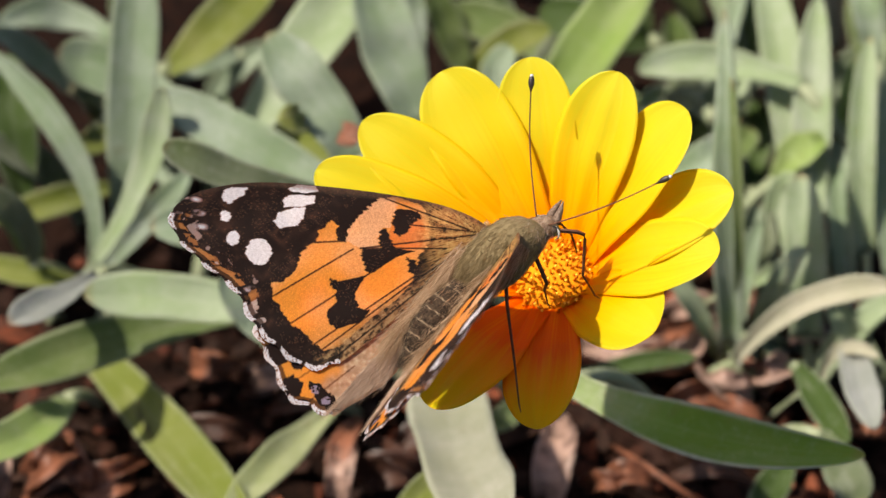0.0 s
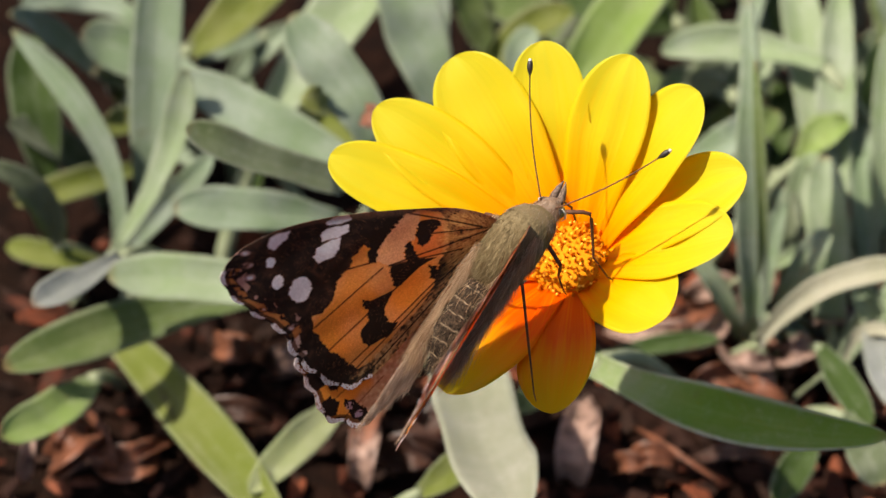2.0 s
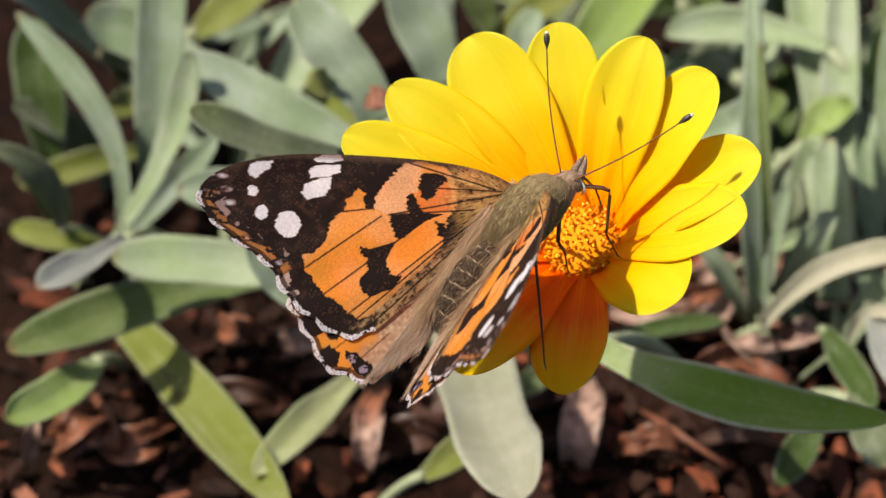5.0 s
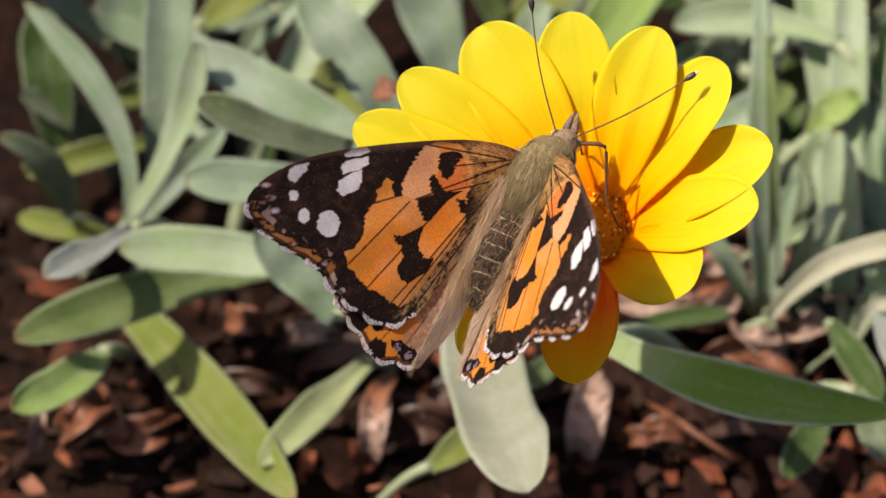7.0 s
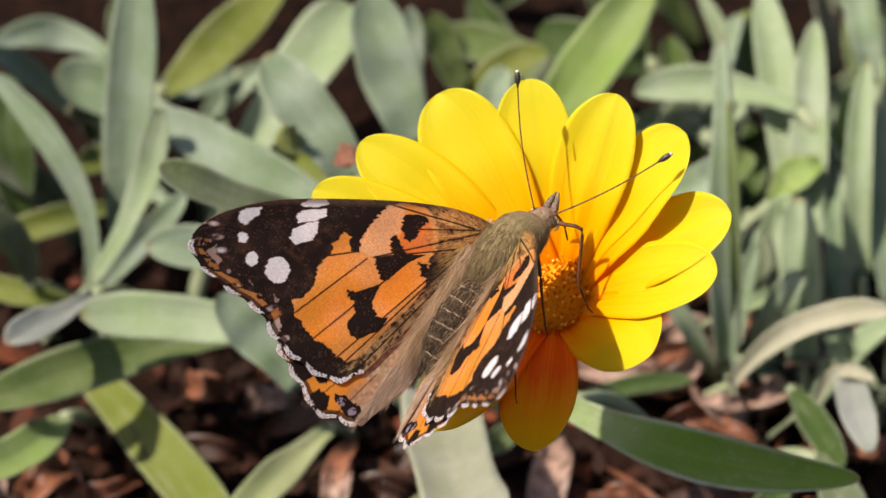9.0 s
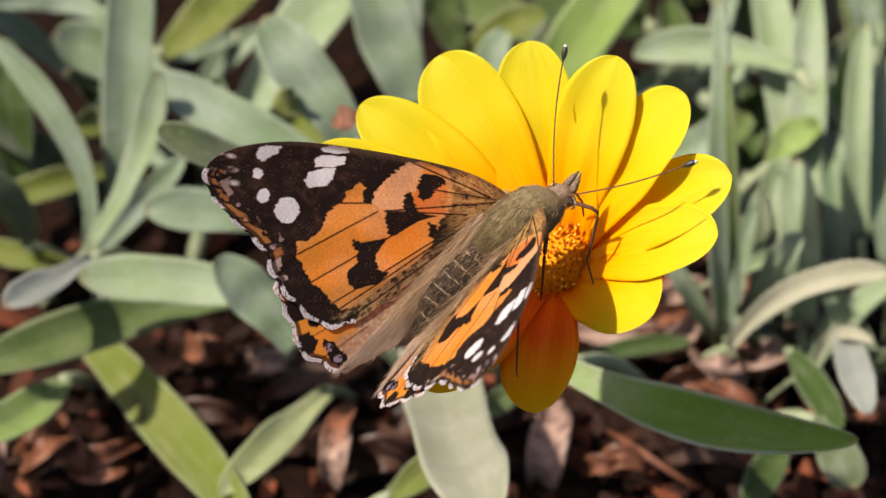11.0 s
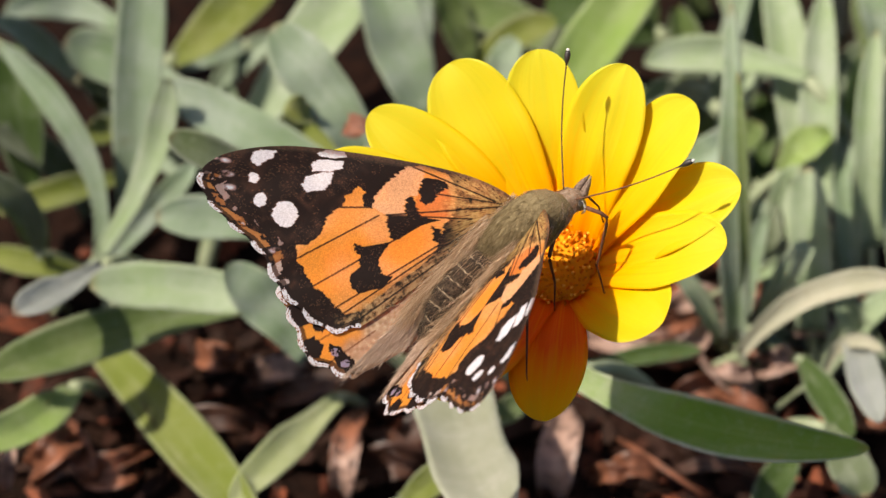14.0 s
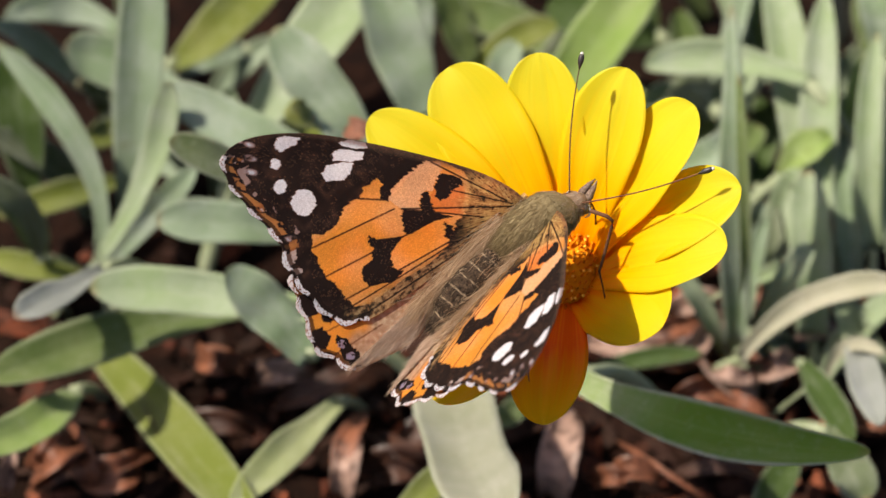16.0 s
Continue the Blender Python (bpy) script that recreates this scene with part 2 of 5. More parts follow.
HAIR_OLIVE = hair_material("hair_olive", (0.0, (0.095, 0.066, 0.030)), (0.5, (0.20, 0.145, 0.068)), (1.0, (0.36, 0.27, 0.145)))
HAIR_TAN = hair_material("hair_tan", (0.0, (0.20, 0.118, 0.062)), (0.5, (0.42, 0.27, 0.155)), (1.0, (0.68, 0.50, 0.33)))
HAIR_MAUVE = hair_material("hair_mauve", (0.0, (0.23, 0.152, 0.105)), (0.5, (0.45, 0.31, 0.22)), (1.0, (0.68, 0.52, 0.40)))
HAIR_RUST = hair_material("hair_rust", (0.0, (0.20, 0.105, 0.055)), (0.55, (0.34, 0.20, 0.115)), (1.0, (0.44, 0.37, 0.31)))
HAIR_BELLY = hair_material("hair_belly", (0.0, (0.012, 0.008, 0.006)), (0.78, (0.06, 0.04, 0.026)), (1.0, (0.55, 0.41, 0.26)))


# ---- mesh tools ----
def mesh_object(name, verts, faces, material, parent=None, label="", smooth=True, attrs=()):
    me = bpy.data.meshes.new(name)
    verts = np.asarray(verts, dtype=np.float32).reshape(-1, 3)
    if isinstance(faces, np.ndarray):
        k = faces.shape[1]
        me.vertices.add(len(verts))
        me.vertices.foreach_set("co", verts.ravel())
        me.loops.add(faces.size)
        me.loops.foreach_set("vertex_index", faces.ravel().astype(np.int32))
        me.polygons.add(len(faces))
        me.polygons.foreach_set("loop_start", np.arange(0, faces.size, k, dtype=np.int32))
        me.update(calc_edges=True)
    else:
        me.from_pydata(verts.tolist(), [], faces)
    if smooth:
        me.polygons.foreach_set("use_smooth", np.ones(len(me.polygons), dtype=bool))
    for key, values in attrs:
        values = np.asarray(values, dtype=np.float32)
        if values.ndim == 2:
            a = me.attributes.new(key, "FLOAT_COLOR", "POINT")
            a.data.foreach_set("color", np.hstack([values, np.ones((len(values), 1), np.float32)]).ravel())
        else:
            a = me.attributes.new(key, "FLOAT", "POINT")
            a.data.foreach_set("value", values)
    me.materials.append(material)
    me.validate()
    ob = new(name, me)
    if parent:
        ob.parent = parent
    if label:
        ob["label"] = label
    return ob


def part(name, bm, material, parent, label=""):
    me = bpy.data.meshes.new(name)
    bm.to_mesh(me)
    bm.free()
    me.polygons.foreach_set("use_smooth", np.ones(len(me.polygons), dtype=bool))
    me.materials.append(material)
    ob = new(name, me)
    ob.parent = parent
    if label:
        ob["label"] = label
    return ob


def empty(name, place, label, category, group=""):
    ob = new(name)
    ob.empty_display_size = 0.005
    ob.location = place
    return tagged(ob, label, category, group)


def grid_faces(n, m, base=0, flip=False):
    i, j = np.meshgrid(np.arange(n - 1), np.arange(m - 1), indexing="ij")
    a = (i * m + j).ravel() + base
    f = np.stack([a, a + 1, a + m + 1, a + m], 1)
    return f[:, ::-1] if flip else f


def blade(name, line, normals, half, thick, material, parent, cup=0.0, roll=0.0, wave=0.0, rib=0.0, across_n=9, label="", seed=0, shade_orange=None, pleat=0.0):
    """A leaf or petal: a closed thin shell round a centre line, with cupped sides, a rib and a wavy edge."""
    line, normals, half = np.asarray(line, float), np.asarray(normals, float), np.asarray(half, float)
    n = len(line)
    tan = np.gradient(line, axis=0)
    tan /= np.linalg.norm(tan, axis=1)[:, None] + 1e-12
    side = np.cross(tan, normals)
    side /= np.linalg.norm(side, axis=1)[:, None] + 1e-12
    nor = np.cross(side, tan)
    w = np.linspace(-1, 1, across_n)
    s = np.concatenate([[0], np.cumsum(np.linalg.norm(np.diff(line, axis=0), axis=1))])
    s = s / s[-1]
    rng = np.random.RandomState(seed)
    ph, ph2 = rng.uniform(0, 6.28, 2)
    S, W = np.meshgrid(s, w, indexing="ij")
    H = half[:, None] * np.ones_like(W)
    lift = cup * H * W ** 2 + roll * H * W - rib * np.exp(-(W / 0.13) ** 2) + wave * H * W * W * np.sin(S * 9 + ph + W * 1.3) + 0.35 * wave * H * np.sin(S * 17 + ph2) + pleat * H * np.cos(W * 7.5 + 0.4 * ph) * np.clip(1 - S, 0, 1) ** 0.5
    top = line[:, None, :] + side[:, None, :] * (H * W)[..., None] + nor[:, None, :] * lift[..., None]
    body = thick * np.clip(1 - W ** 4, 0.12, 1) * np.clip(H / (half.max() + 1e-9) * 3, 0.15, 1)
    low = top - nor[:, None, :] * body[..., None]
    m = across_n
    v = np.concatenate([top.reshape(-1, 3), low.reshape(-1, 3)])
    k = n * m
    f = [grid_faces(n, m), grid_faces(n, m, k, True)]
    for col, flip in ((0, False), (m - 1, True)):
        a = np.arange(n - 1) * m + col
        q = np.stack([a, a + m, a + m + k, a + k], 1)
        f.append(q[:, ::-1] if flip else q)
    for row, flip in ((0, True), (n - 1, False)):
        a = row * m + np.arange(m - 1)
        q = np.stack([a, a + 1, a + 1 + k, a + k], 1)
        f.append(q if not flip else q[:, ::-1])
    extra = () if shade_orange is None else (("shade_orange", np.full(2 * k, shade_orange)),)
    al, ac = np.tile(S.ravel(), 2), np.tile(W.ravel(), 2)
    return mesh_object(name, v, np.concatenate(f), material, parent, label, True, (("along", al), ("across", ac)) + extra)


def curve(p0, p1, p2, n, power=1.0):
    t = (np.linspace(0, 1, n) ** power)[:, None]
    p0, p1, p2 = (np.array(p, float) for p in (p0, p1, p2))
    c = 2 * p1 - 0.5 * (p0 + p2)
    return (1 - t) ** 2 * p0 + 2 * t * (1 - t) * c + t * t * p2


def tube(path, radii, sides=8):
    """Vertices and faces of a closed tube along a path."""
    path, radii = np.asarray(path, float), np.asarray(radii, float)
    tan = np.gradient(path, axis=0)
    tan /= np.linalg.norm(tan, axis=1)[:, None] + 1e-12
    ref = np.array([0.3, 0.2, 1.0]) if abs(tan[0] @ np.array([0.3, 0.2, 1.0])) < 0.95 else np.array([1.0, 0, 0])
    v = []
    for p, t, r in zip(path, tan, radii):
        a = np.cross(t, ref)
        a /= np.linalg.norm(a)
        b = np.cross(t, a)
        for k in range(sides):
            q = 2 * math.pi * k / sides
            v.append(p + r * (a * math.cos(q) + b * math.sin(q)))
    f = []
    for i in range(len(path) - 1):
        for k in range(sides):
            f.append((i * sides + k, i * sides + (k + 1) % sides, (i + 1) * sides + (k + 1) % sides, (i + 1) * sides + k))
    f.append(tuple(range(sides))[::-1])
    f.append(tuple((len(path) - 1) * sides + k for k in range(sides)))
    return v, f


def tube_object(name, path, radii, material, parent, sides=8, label=""):
    v, f = tube(path, radii, sides)
    return mesh_object(name, v, f, material, parent, label)


def strands(name, roots, dirs, lengths, radius, droop, material, parent, label=""):
    """Hairs: each a tapered three-sided sliver with one bend."""
    v, f = [], []
    rng = np.random.RandomState(len(roots))
    for p, d, l in zip(roots, dirs, lengths):
        d = d / (np.linalg.norm(d) + 1e-12)
        a = np.cross(d, rng.normal(size=3))
        a /= np.linalg.norm(a) + 1e-12
        b = np.cross(d, a)
        m = p + d * l * 0.55
        e = p + d * l + droop * l * rng.uniform(0.5, 1.2) + rng.normal(size=3) * l * 0.06
        base = len(v)
        for q, r in ((p, radius), (m, radius * 0.8)):
            for k in range(3):
                an = 2.094 * k
                v.append(q + r * (a * math.cos(an) + b * math.sin(an)))
        v.append(e)
        for k in range(3):
            k2 = (k + 1) % 3
            f.append((base + k, base + k2, base + 3 + k2, base + 3 + k))
            f.append((base + 3 + k, base + 3 + k2, base + 6))
    ob = mesh_object(name, v, f, material, parent, label, False)
    ob["kind"] = "stuff"
    return ob


def smooth(a, b, x):
    t = np.clip((np.asarray(x, float) - a) / (b - a), 0, 1)
    return t * t * (3 - 2 * t)


LATTICE = np.random.RandomState(7).rand(64, 64)


def vnoise(x, y, scale, seed=0):
    """Smooth value noise on arrays."""
    x, y = x * scale + seed * 7.3, y * scale + seed * 3.1
    i, j = np.floor(x).astype(int), np.floor(y).astype(int)
    u, v = x - i, y - j
    u, v = u * u * (3 - 2 * u), v * v * (3 - 2 * v)
    g = lambda a, b: LATTICE[a % 64, b % 64]
    return (g(i, j) * (1 - u) + g(i + 1, j) * u) * (1 - v) + (g(i, j + 1) * (1 - u) + g(i + 1, j + 1) * u) * v


# ---- ground ----
def ground_height(x, y):
    return 0.0022 * (vnoise(np.asarray(x), np.asarray(y), 90.0, 1) - 0.5) + 0.0015 * (vnoise(np.asarray(x), np.asarray(y), 260.0, 2) - 0.5)


def make_ground():
    """One sheet of soil from under the flower to the horizon."""
    rings = np.concatenate([np.linspace(0.002, 0.16, 70), np.geomspace(0.17, 400, 60)])
    seg = 144
    a = np.linspace(0, 2 * math.pi, seg, endpoint=False)
    R, A = np.meshgrid(rings, a, indexing="ij")
    X, Y = R * np.cos(A), 0.06 + R * np.sin(A)
    near = smooth(0.6, 0.2, R)
    Z = ground_height(X, Y) * near
    v = np.stack([X, Y, Z], -1).reshape(-1, 3)
    i, j = np.meshgrid(np.arange(len(rings) - 1), np.arange(seg), indexing="ij")
    b = (i * seg + j).ravel()
    c = (i * seg + (j + 1) % seg).ravel()
    f = np.stack([b, b + seg, c + seg, c], 1)
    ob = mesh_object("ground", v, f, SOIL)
    tagged(ob, "brown garden soil under leaf litter, coloured dark for plant shade", "ground", kind="structure")


make_ground()


def make_litter():
    """Crumbs of bark and broken dry leaves strewn on the soil."""
    rng = np.random.RandomState(11)
    v, f = [], []
    for k in range(2600):
        x, y = rng.uniform(-0.13, 0.10), rng.uniform(-0.03, 0.072)
        size = rng.choice([1.4, 2.5, 4.5], p=[0.45, 0.38, 0.17]) * MM * rng.uniform(0.7, 1.4)
        if y > 0.026 and x < 0.0 and size > 3 * MM and k % 3:
            continue
        m = pose(x, y, 0, rng.uniform(-35, 35), rng.uniform(-35, 35), rng.uniform(0, 360))
        z = float(ground_height(x, y)) + rng.uniform(0.0, 1.6) * MM
        long, wide, bow = size, size * rng.uniform(0.25, 0.6), size * rng.uniform(-0.25, 0.25)
        base = len(v)
        n = 4
        for i in range(n):
            s = i / (n - 1) * 2 - 1
            wd = wide * (1 - 0.55 * abs(s) ** 1.5) * rng.uniform(0.75, 1.1)
            for w in (-1, 1):
                for up in (0, 1):
                    p = m.to_3x3() @ Vector((long * s, wd * w, bow * s * s + up * 0.35 * MM + abs(w) * wd * 0.2))
                    v.append((x + p.x, y + p.y, z + p.z))
        for i in range(n - 1):
            b = base + 4 * i
            f += [(b + 1, b + 3, b + 7, b + 5), (b, b + 4, b + 6, b + 2), (b, b + 1, b + 5, b + 4), (b + 2, b + 6, b + 7, b + 3)]
        e = base + 4 * (n - 1)
        f += [(base, base + 2, base + 3, base + 1), (e, e + 1, e + 3, e + 2)]
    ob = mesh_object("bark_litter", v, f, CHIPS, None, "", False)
    tagged(ob, "reddish-brown bark crumbs and broken dry leaves on soil", "leaf litter", kind="stuff")


make_litter()


def dry_leaf(p0, p1, p2, width, tone, label="curled dry leaf lying on the soil", roll=0.5, seed=0, cup=0.9):
    """A shrivelled leaf; the three points are its base, middle and tip in millimetres."""
    home = mm(p0[0], p0[1], 0)
    line = curve(p0, p1, p2, 14) * MM - np.array(home)
    s = np.linspace(0, 1, 14)
    half = width * 0.5 * MM * np.sin(math.pi * np.clip(s * 0.9 + 0.08, 0, 1)) ** 0.6
    nor = np.tile([0.1, -0.5, 0.85], (14, 1))
    ob = blade("dry_leaf", line, nor, half, 0.4 * MM, DRY[tone], None, cup, roll, 0.25, 0.1 * MM, 7, "", seed)
    ob.location = home
    return tagged(ob, label, "dry leaf", "dry leaves on the soil")


dry_leaf((0.8, 29.4, 2.0), (1.7, 30.4, 8.0), (2.7, 40.8, 4.0), 4.5, 1, "curled pinkish dry leaf standing in the litter", 0.5, 0)
dry_leaf((6.1, 53.4, 3.0), (12.1, 49.5, 6.0), (20.6, 52.0, 4.0), 2.9, 1, "pale pinkish dry leaf lying flat", -0.4, 1)
dry_leaf((21.5, 48.2, 3.0), (23.4, 42.2, 7.0), (26.6, 42.6, 4.0), 4.3, 1, "shrivelled pink-grey dry leaf", 0.8, 2)
dry_leaf((11.8, 56.3, 2.0), (14.3, 51.5, 5.0), (16.7, 56.3, 3.0), 3.6, 2, "small reddish-brown dry leaf", -0.7, 3)
dry_leaf((9.0, 37.1, 3.0), (13.4, 30.3, 6.0), (19.3, 26.8, 4.0), 0.9, 2, "thin reddish dry leaf blade", 0.5, 4)
dry_leaf((5.8, 30.1, 3.0), (8.3, 27.7, 7.0), (11.4, 28.7, 4.0), 2.4, 2, "curled russet dry leaf scrap", -0.4, 5)
dry_leaf((23.8, 44.0, 2.0), (25.4, 39.8, 5.0), (27.6, 41.2, 3.0), 2.9, 2, "russet dry leaf scrap", 0.8, 6)
dry_leaf((-42.2, 50.6, 3.0), (-39.5, 46.8, 6.0), (-37.0, 49.6, 3.0), 2.9, 2, "small russet dry leaf scrap", -0.7, 7)
dry_leaf((-59.7, 31.2, 3.0), (-57.4, 30.3, 7.0), (-55.6, 35.7, 4.0), 4.8, 2, "russet dry leaf curled on the soil", 0.5, 8)
dry_leaf((-54.4, 31.2, 3.0), (-51.0, 28.6, 6.0), (-47.6, 31.7, 4.0), 4.3, 2, "broken russet dry leaf", -0.4, 9)
dry_leaf((-24.0, 28.5, 3.0), (-23.3, 28.6, 8.0), (-22.7, 35.7, 5.0), 3.2, 1, "narrow curled pinkish dry leaf", 0.8, 10)
dry_leaf((-20.8, 32.1, 2.0), (-17.4, 31.2, 5.0), (-14.0, 32.1, 3.0), 4.3, 0, "brown dry leaf half buried", -0.7, 11)
dry_leaf((-16.8, 36.6, 2.0), (-12.7, 37.6, 5.0), (-10.0, 35.7, 3.0), 4.3, 0, "brown dry leaf in shade", 0.5, 12)
dry_leaf((-63.4, 27.7, 4.0), (-62.4, 26.8, 10.0), (-62.0, 28.6, 12.0), 1.9, 1, "pale dry stalk standing in the litter", -0.4, 13)
dry_leaf((-48.5, 45.9, 3.0), (-44.3, 34.8, 6.0), (-40.7, 28.6, 4.0), 2.9, 0, "dark brown dry leaf blade", 0.8, 14)
dry_leaf((-35.5, 47.7, 2.0), (-32.7, 46.8, 4.0), (-30.7, 49.6, 3.0), 3.6, 0, "brown dry leaf under the wing", -0.7, 15)
dry_leaf((-32.0, 44.0, 2.0), (-26.4, 44.0, 5.0), (-21.0, 49.6, 4.0), 3.3, 0, "long brown dry leaf", 0.5, 16)
dry_leaf((-43.8, 33.9, 2.0), (-39.3, 28.6, 5.0), (-35.4, 28.5, 3.0), 3.6, 0, "brown dry leaf scrap", -0.4, 17)
dry_leaf((15.7, 32.1, 2.0), (20.9, 31.2, 5.0), (25.7, 31.2, 3.0), 2.2, 0, "brown dry leaf in shade", 0.8, 18)
dry_leaf((21.6, 55.4, 2.0), (26.8, 52.5, 6.0), (29.3, 57.3, 4.0), 2.9, 1, "dry pale leaf among stalks", -0.7, 19)
dry_leaf((27.4, 46.8, 2.0), (29.1, 45.9, 7.0), (31.6, 49.6, 4.0), 3.2, 1, "dry curled pale leaf", 0.5, 20)
dry_leaf((16.8, 43.0, 2.0), (19.4, 43.1, 5.0), (24.4, 44.9, 3.0), 3.3, 2, "russet dry leaf in shade", -0.4, 21)
dry_leaf((40.0, 40.3, 2.0), (41.6, 38.5, 5.0), (44.7, 41.2, 3.0), 3.2, 2, "russet dry leaf scrap", 0.8, 22)
dry_leaf((16.8, 58.3, 3.0), (20.1, 57.3, 6.0), (24.4, 57.3, 4.0), 2.9, 1, "pale pinkish dry leaf on the soil", -0.7, 23)
dry_leaf((30.6, 54.4, 3.0), (33.7, 52.5, 6.0), (37.4, 53.5, 4.0), 3.2, 1, "pale pinkish dry leaf on the soil", 0.5, 24)
dry_leaf((19.9, 50.6, 3.0), (16.2, 47.8, 5.0), (13.0, 50.6, 3.0), 2.4, 2, "russet dry leaf scrap", -0.4, 25)
dry_leaf((25.1, 57.3, 4.0), (26.9, 56.4, 8.0), (28.7, 61.2, 6.0), 2.4, 2, "russet dry leaf caught among the stems", 0.8, 26)
dry_leaf((31.9, 90.1, 8.0), (30.0, 87.9, 12.0), (28.4, 86.8, 14.0), 4.3, 0, "withered brown leaf among the green", -0.7, 27)
dry_leaf((-23.1, 49.8, 42.0), (-21.7, 49.2, 43.0), (-20.1, 49.8, 43.0), 2.9, 2, "rust-brown withered patch of leaf", 0, 29, 0.05)
dry_leaf((-60.5, 31.8, 3.0), (-57.6, 30.5, 8.0), (-55.2, 34.9, 5.0), 4.7, 2, "crumpled russet dry leaf on the soil", 0.5, 40)
dry_leaf((-57.2, 38.1, 3.0), (-54.7, 30.5, 7.0), (-53.8, 29.1, 4.0), 3.3, 2, "russet dry leaf curled over its rib", -0.4, 41)
dry_leaf((-53.0, 30.9, 3.0), (-49.5, 30.9, 6.0), (-46.5, 34.9, 3.0), 2.3, 2, "torn russet dry leaf", 0.6, 42)
dry_leaf((-23.8, 29.9, 3.0), (-23.4, 31.7, 8.0), (-21.2, 39.0, 6.0), 2.9, 2, "narrow russet dry leaf leaning on the litter", 0.5, 43)
dry_leaf((-34.1, 46.8, 3.0), (-31.1, 44.5, 7.0), (-27.9, 46.8, 4.0), 2.6, 1, "pinkish dry leaf in the shade", -0.5, 44)
dry_leaf((-41.6, 51.6, 3.0), (-38.9, 48.3, 6.0), (-35.9, 49.2, 4.0), 2.1, 2, "russet dry leaf scrap in the shade", 0.4, 45)
dry_leaf((12.3, 52.9, 3.0), (15.6, 51.5, 7.0), (19.8, 56.3, 4.0), 2.8, 2, "russet dry leaf curled beside the stems", 0.5, 46)
dry_leaf((16.1, 51.5, 3.0), (18.6, 48.6, 7.0), (21.1, 55.8, 4.0), 2.9, 1, "pinkish dry leaf folded along its rib", -0.4, 47)
dry_leaf((21.6, 41.2, 6.0), (24.0, 37.5, 9.0), (27.4, 37.2, 7.0), 2.4, 2, "russet dry leaf under the broad leaf", 0.3, 48)
dry_leaf((27.1, 46.3, 5.0), (28.9, 44.4, 8.0), (31.6, 47.7, 6.0), 3.0, 1, "pale buff dry leaf among stalks", 0.5, 49)
dry_leaf((24.7, 51.0, 4.0), (26.3, 46.7, 8.0), (28.5, 51.0, 5.0), 3.0, 2, "tan dry leaf curled among stalks", -0.5, 50)
dry_leaf((38.2, 38.4, 4.0), (39.4, 35.6, 8.0), (42.3, 38.8, 5.0), 2.3, 2, "russet dry leaf beside a grey one", 0.4, 51)
dry_leaf((8.1, 29.8, 3.0), (10.6, 29.0, 7.0), (14.1, 29.4, 4.0), 3.1, 2, "russet dry leaf flat on the soil", 0.4, 52)
dry_leaf((20.4, 48.1, 4.0), (22.2, 42.1, 9.0), (27.1, 45.3, 5.0), 2.7, 1, "pale pinkish dry leaf arched over the litter", 0.5, 54)
dry_leaf((-20.2, 38.9, 2.0), (-16.7, 32.6, 6.0), (-14.1, 32.6, 3.0), 2.7, 0, "brown dry leaf pressed into the soil", 0.4, 55)
dry_leaf((-43.4, 39.0, 2.0), (-39.0, 37.2, 6.0), (-34.5, 38.0, 3.0), 3.0, 0, "brown dry leaf in the shade of leaves", -0.4, 56)


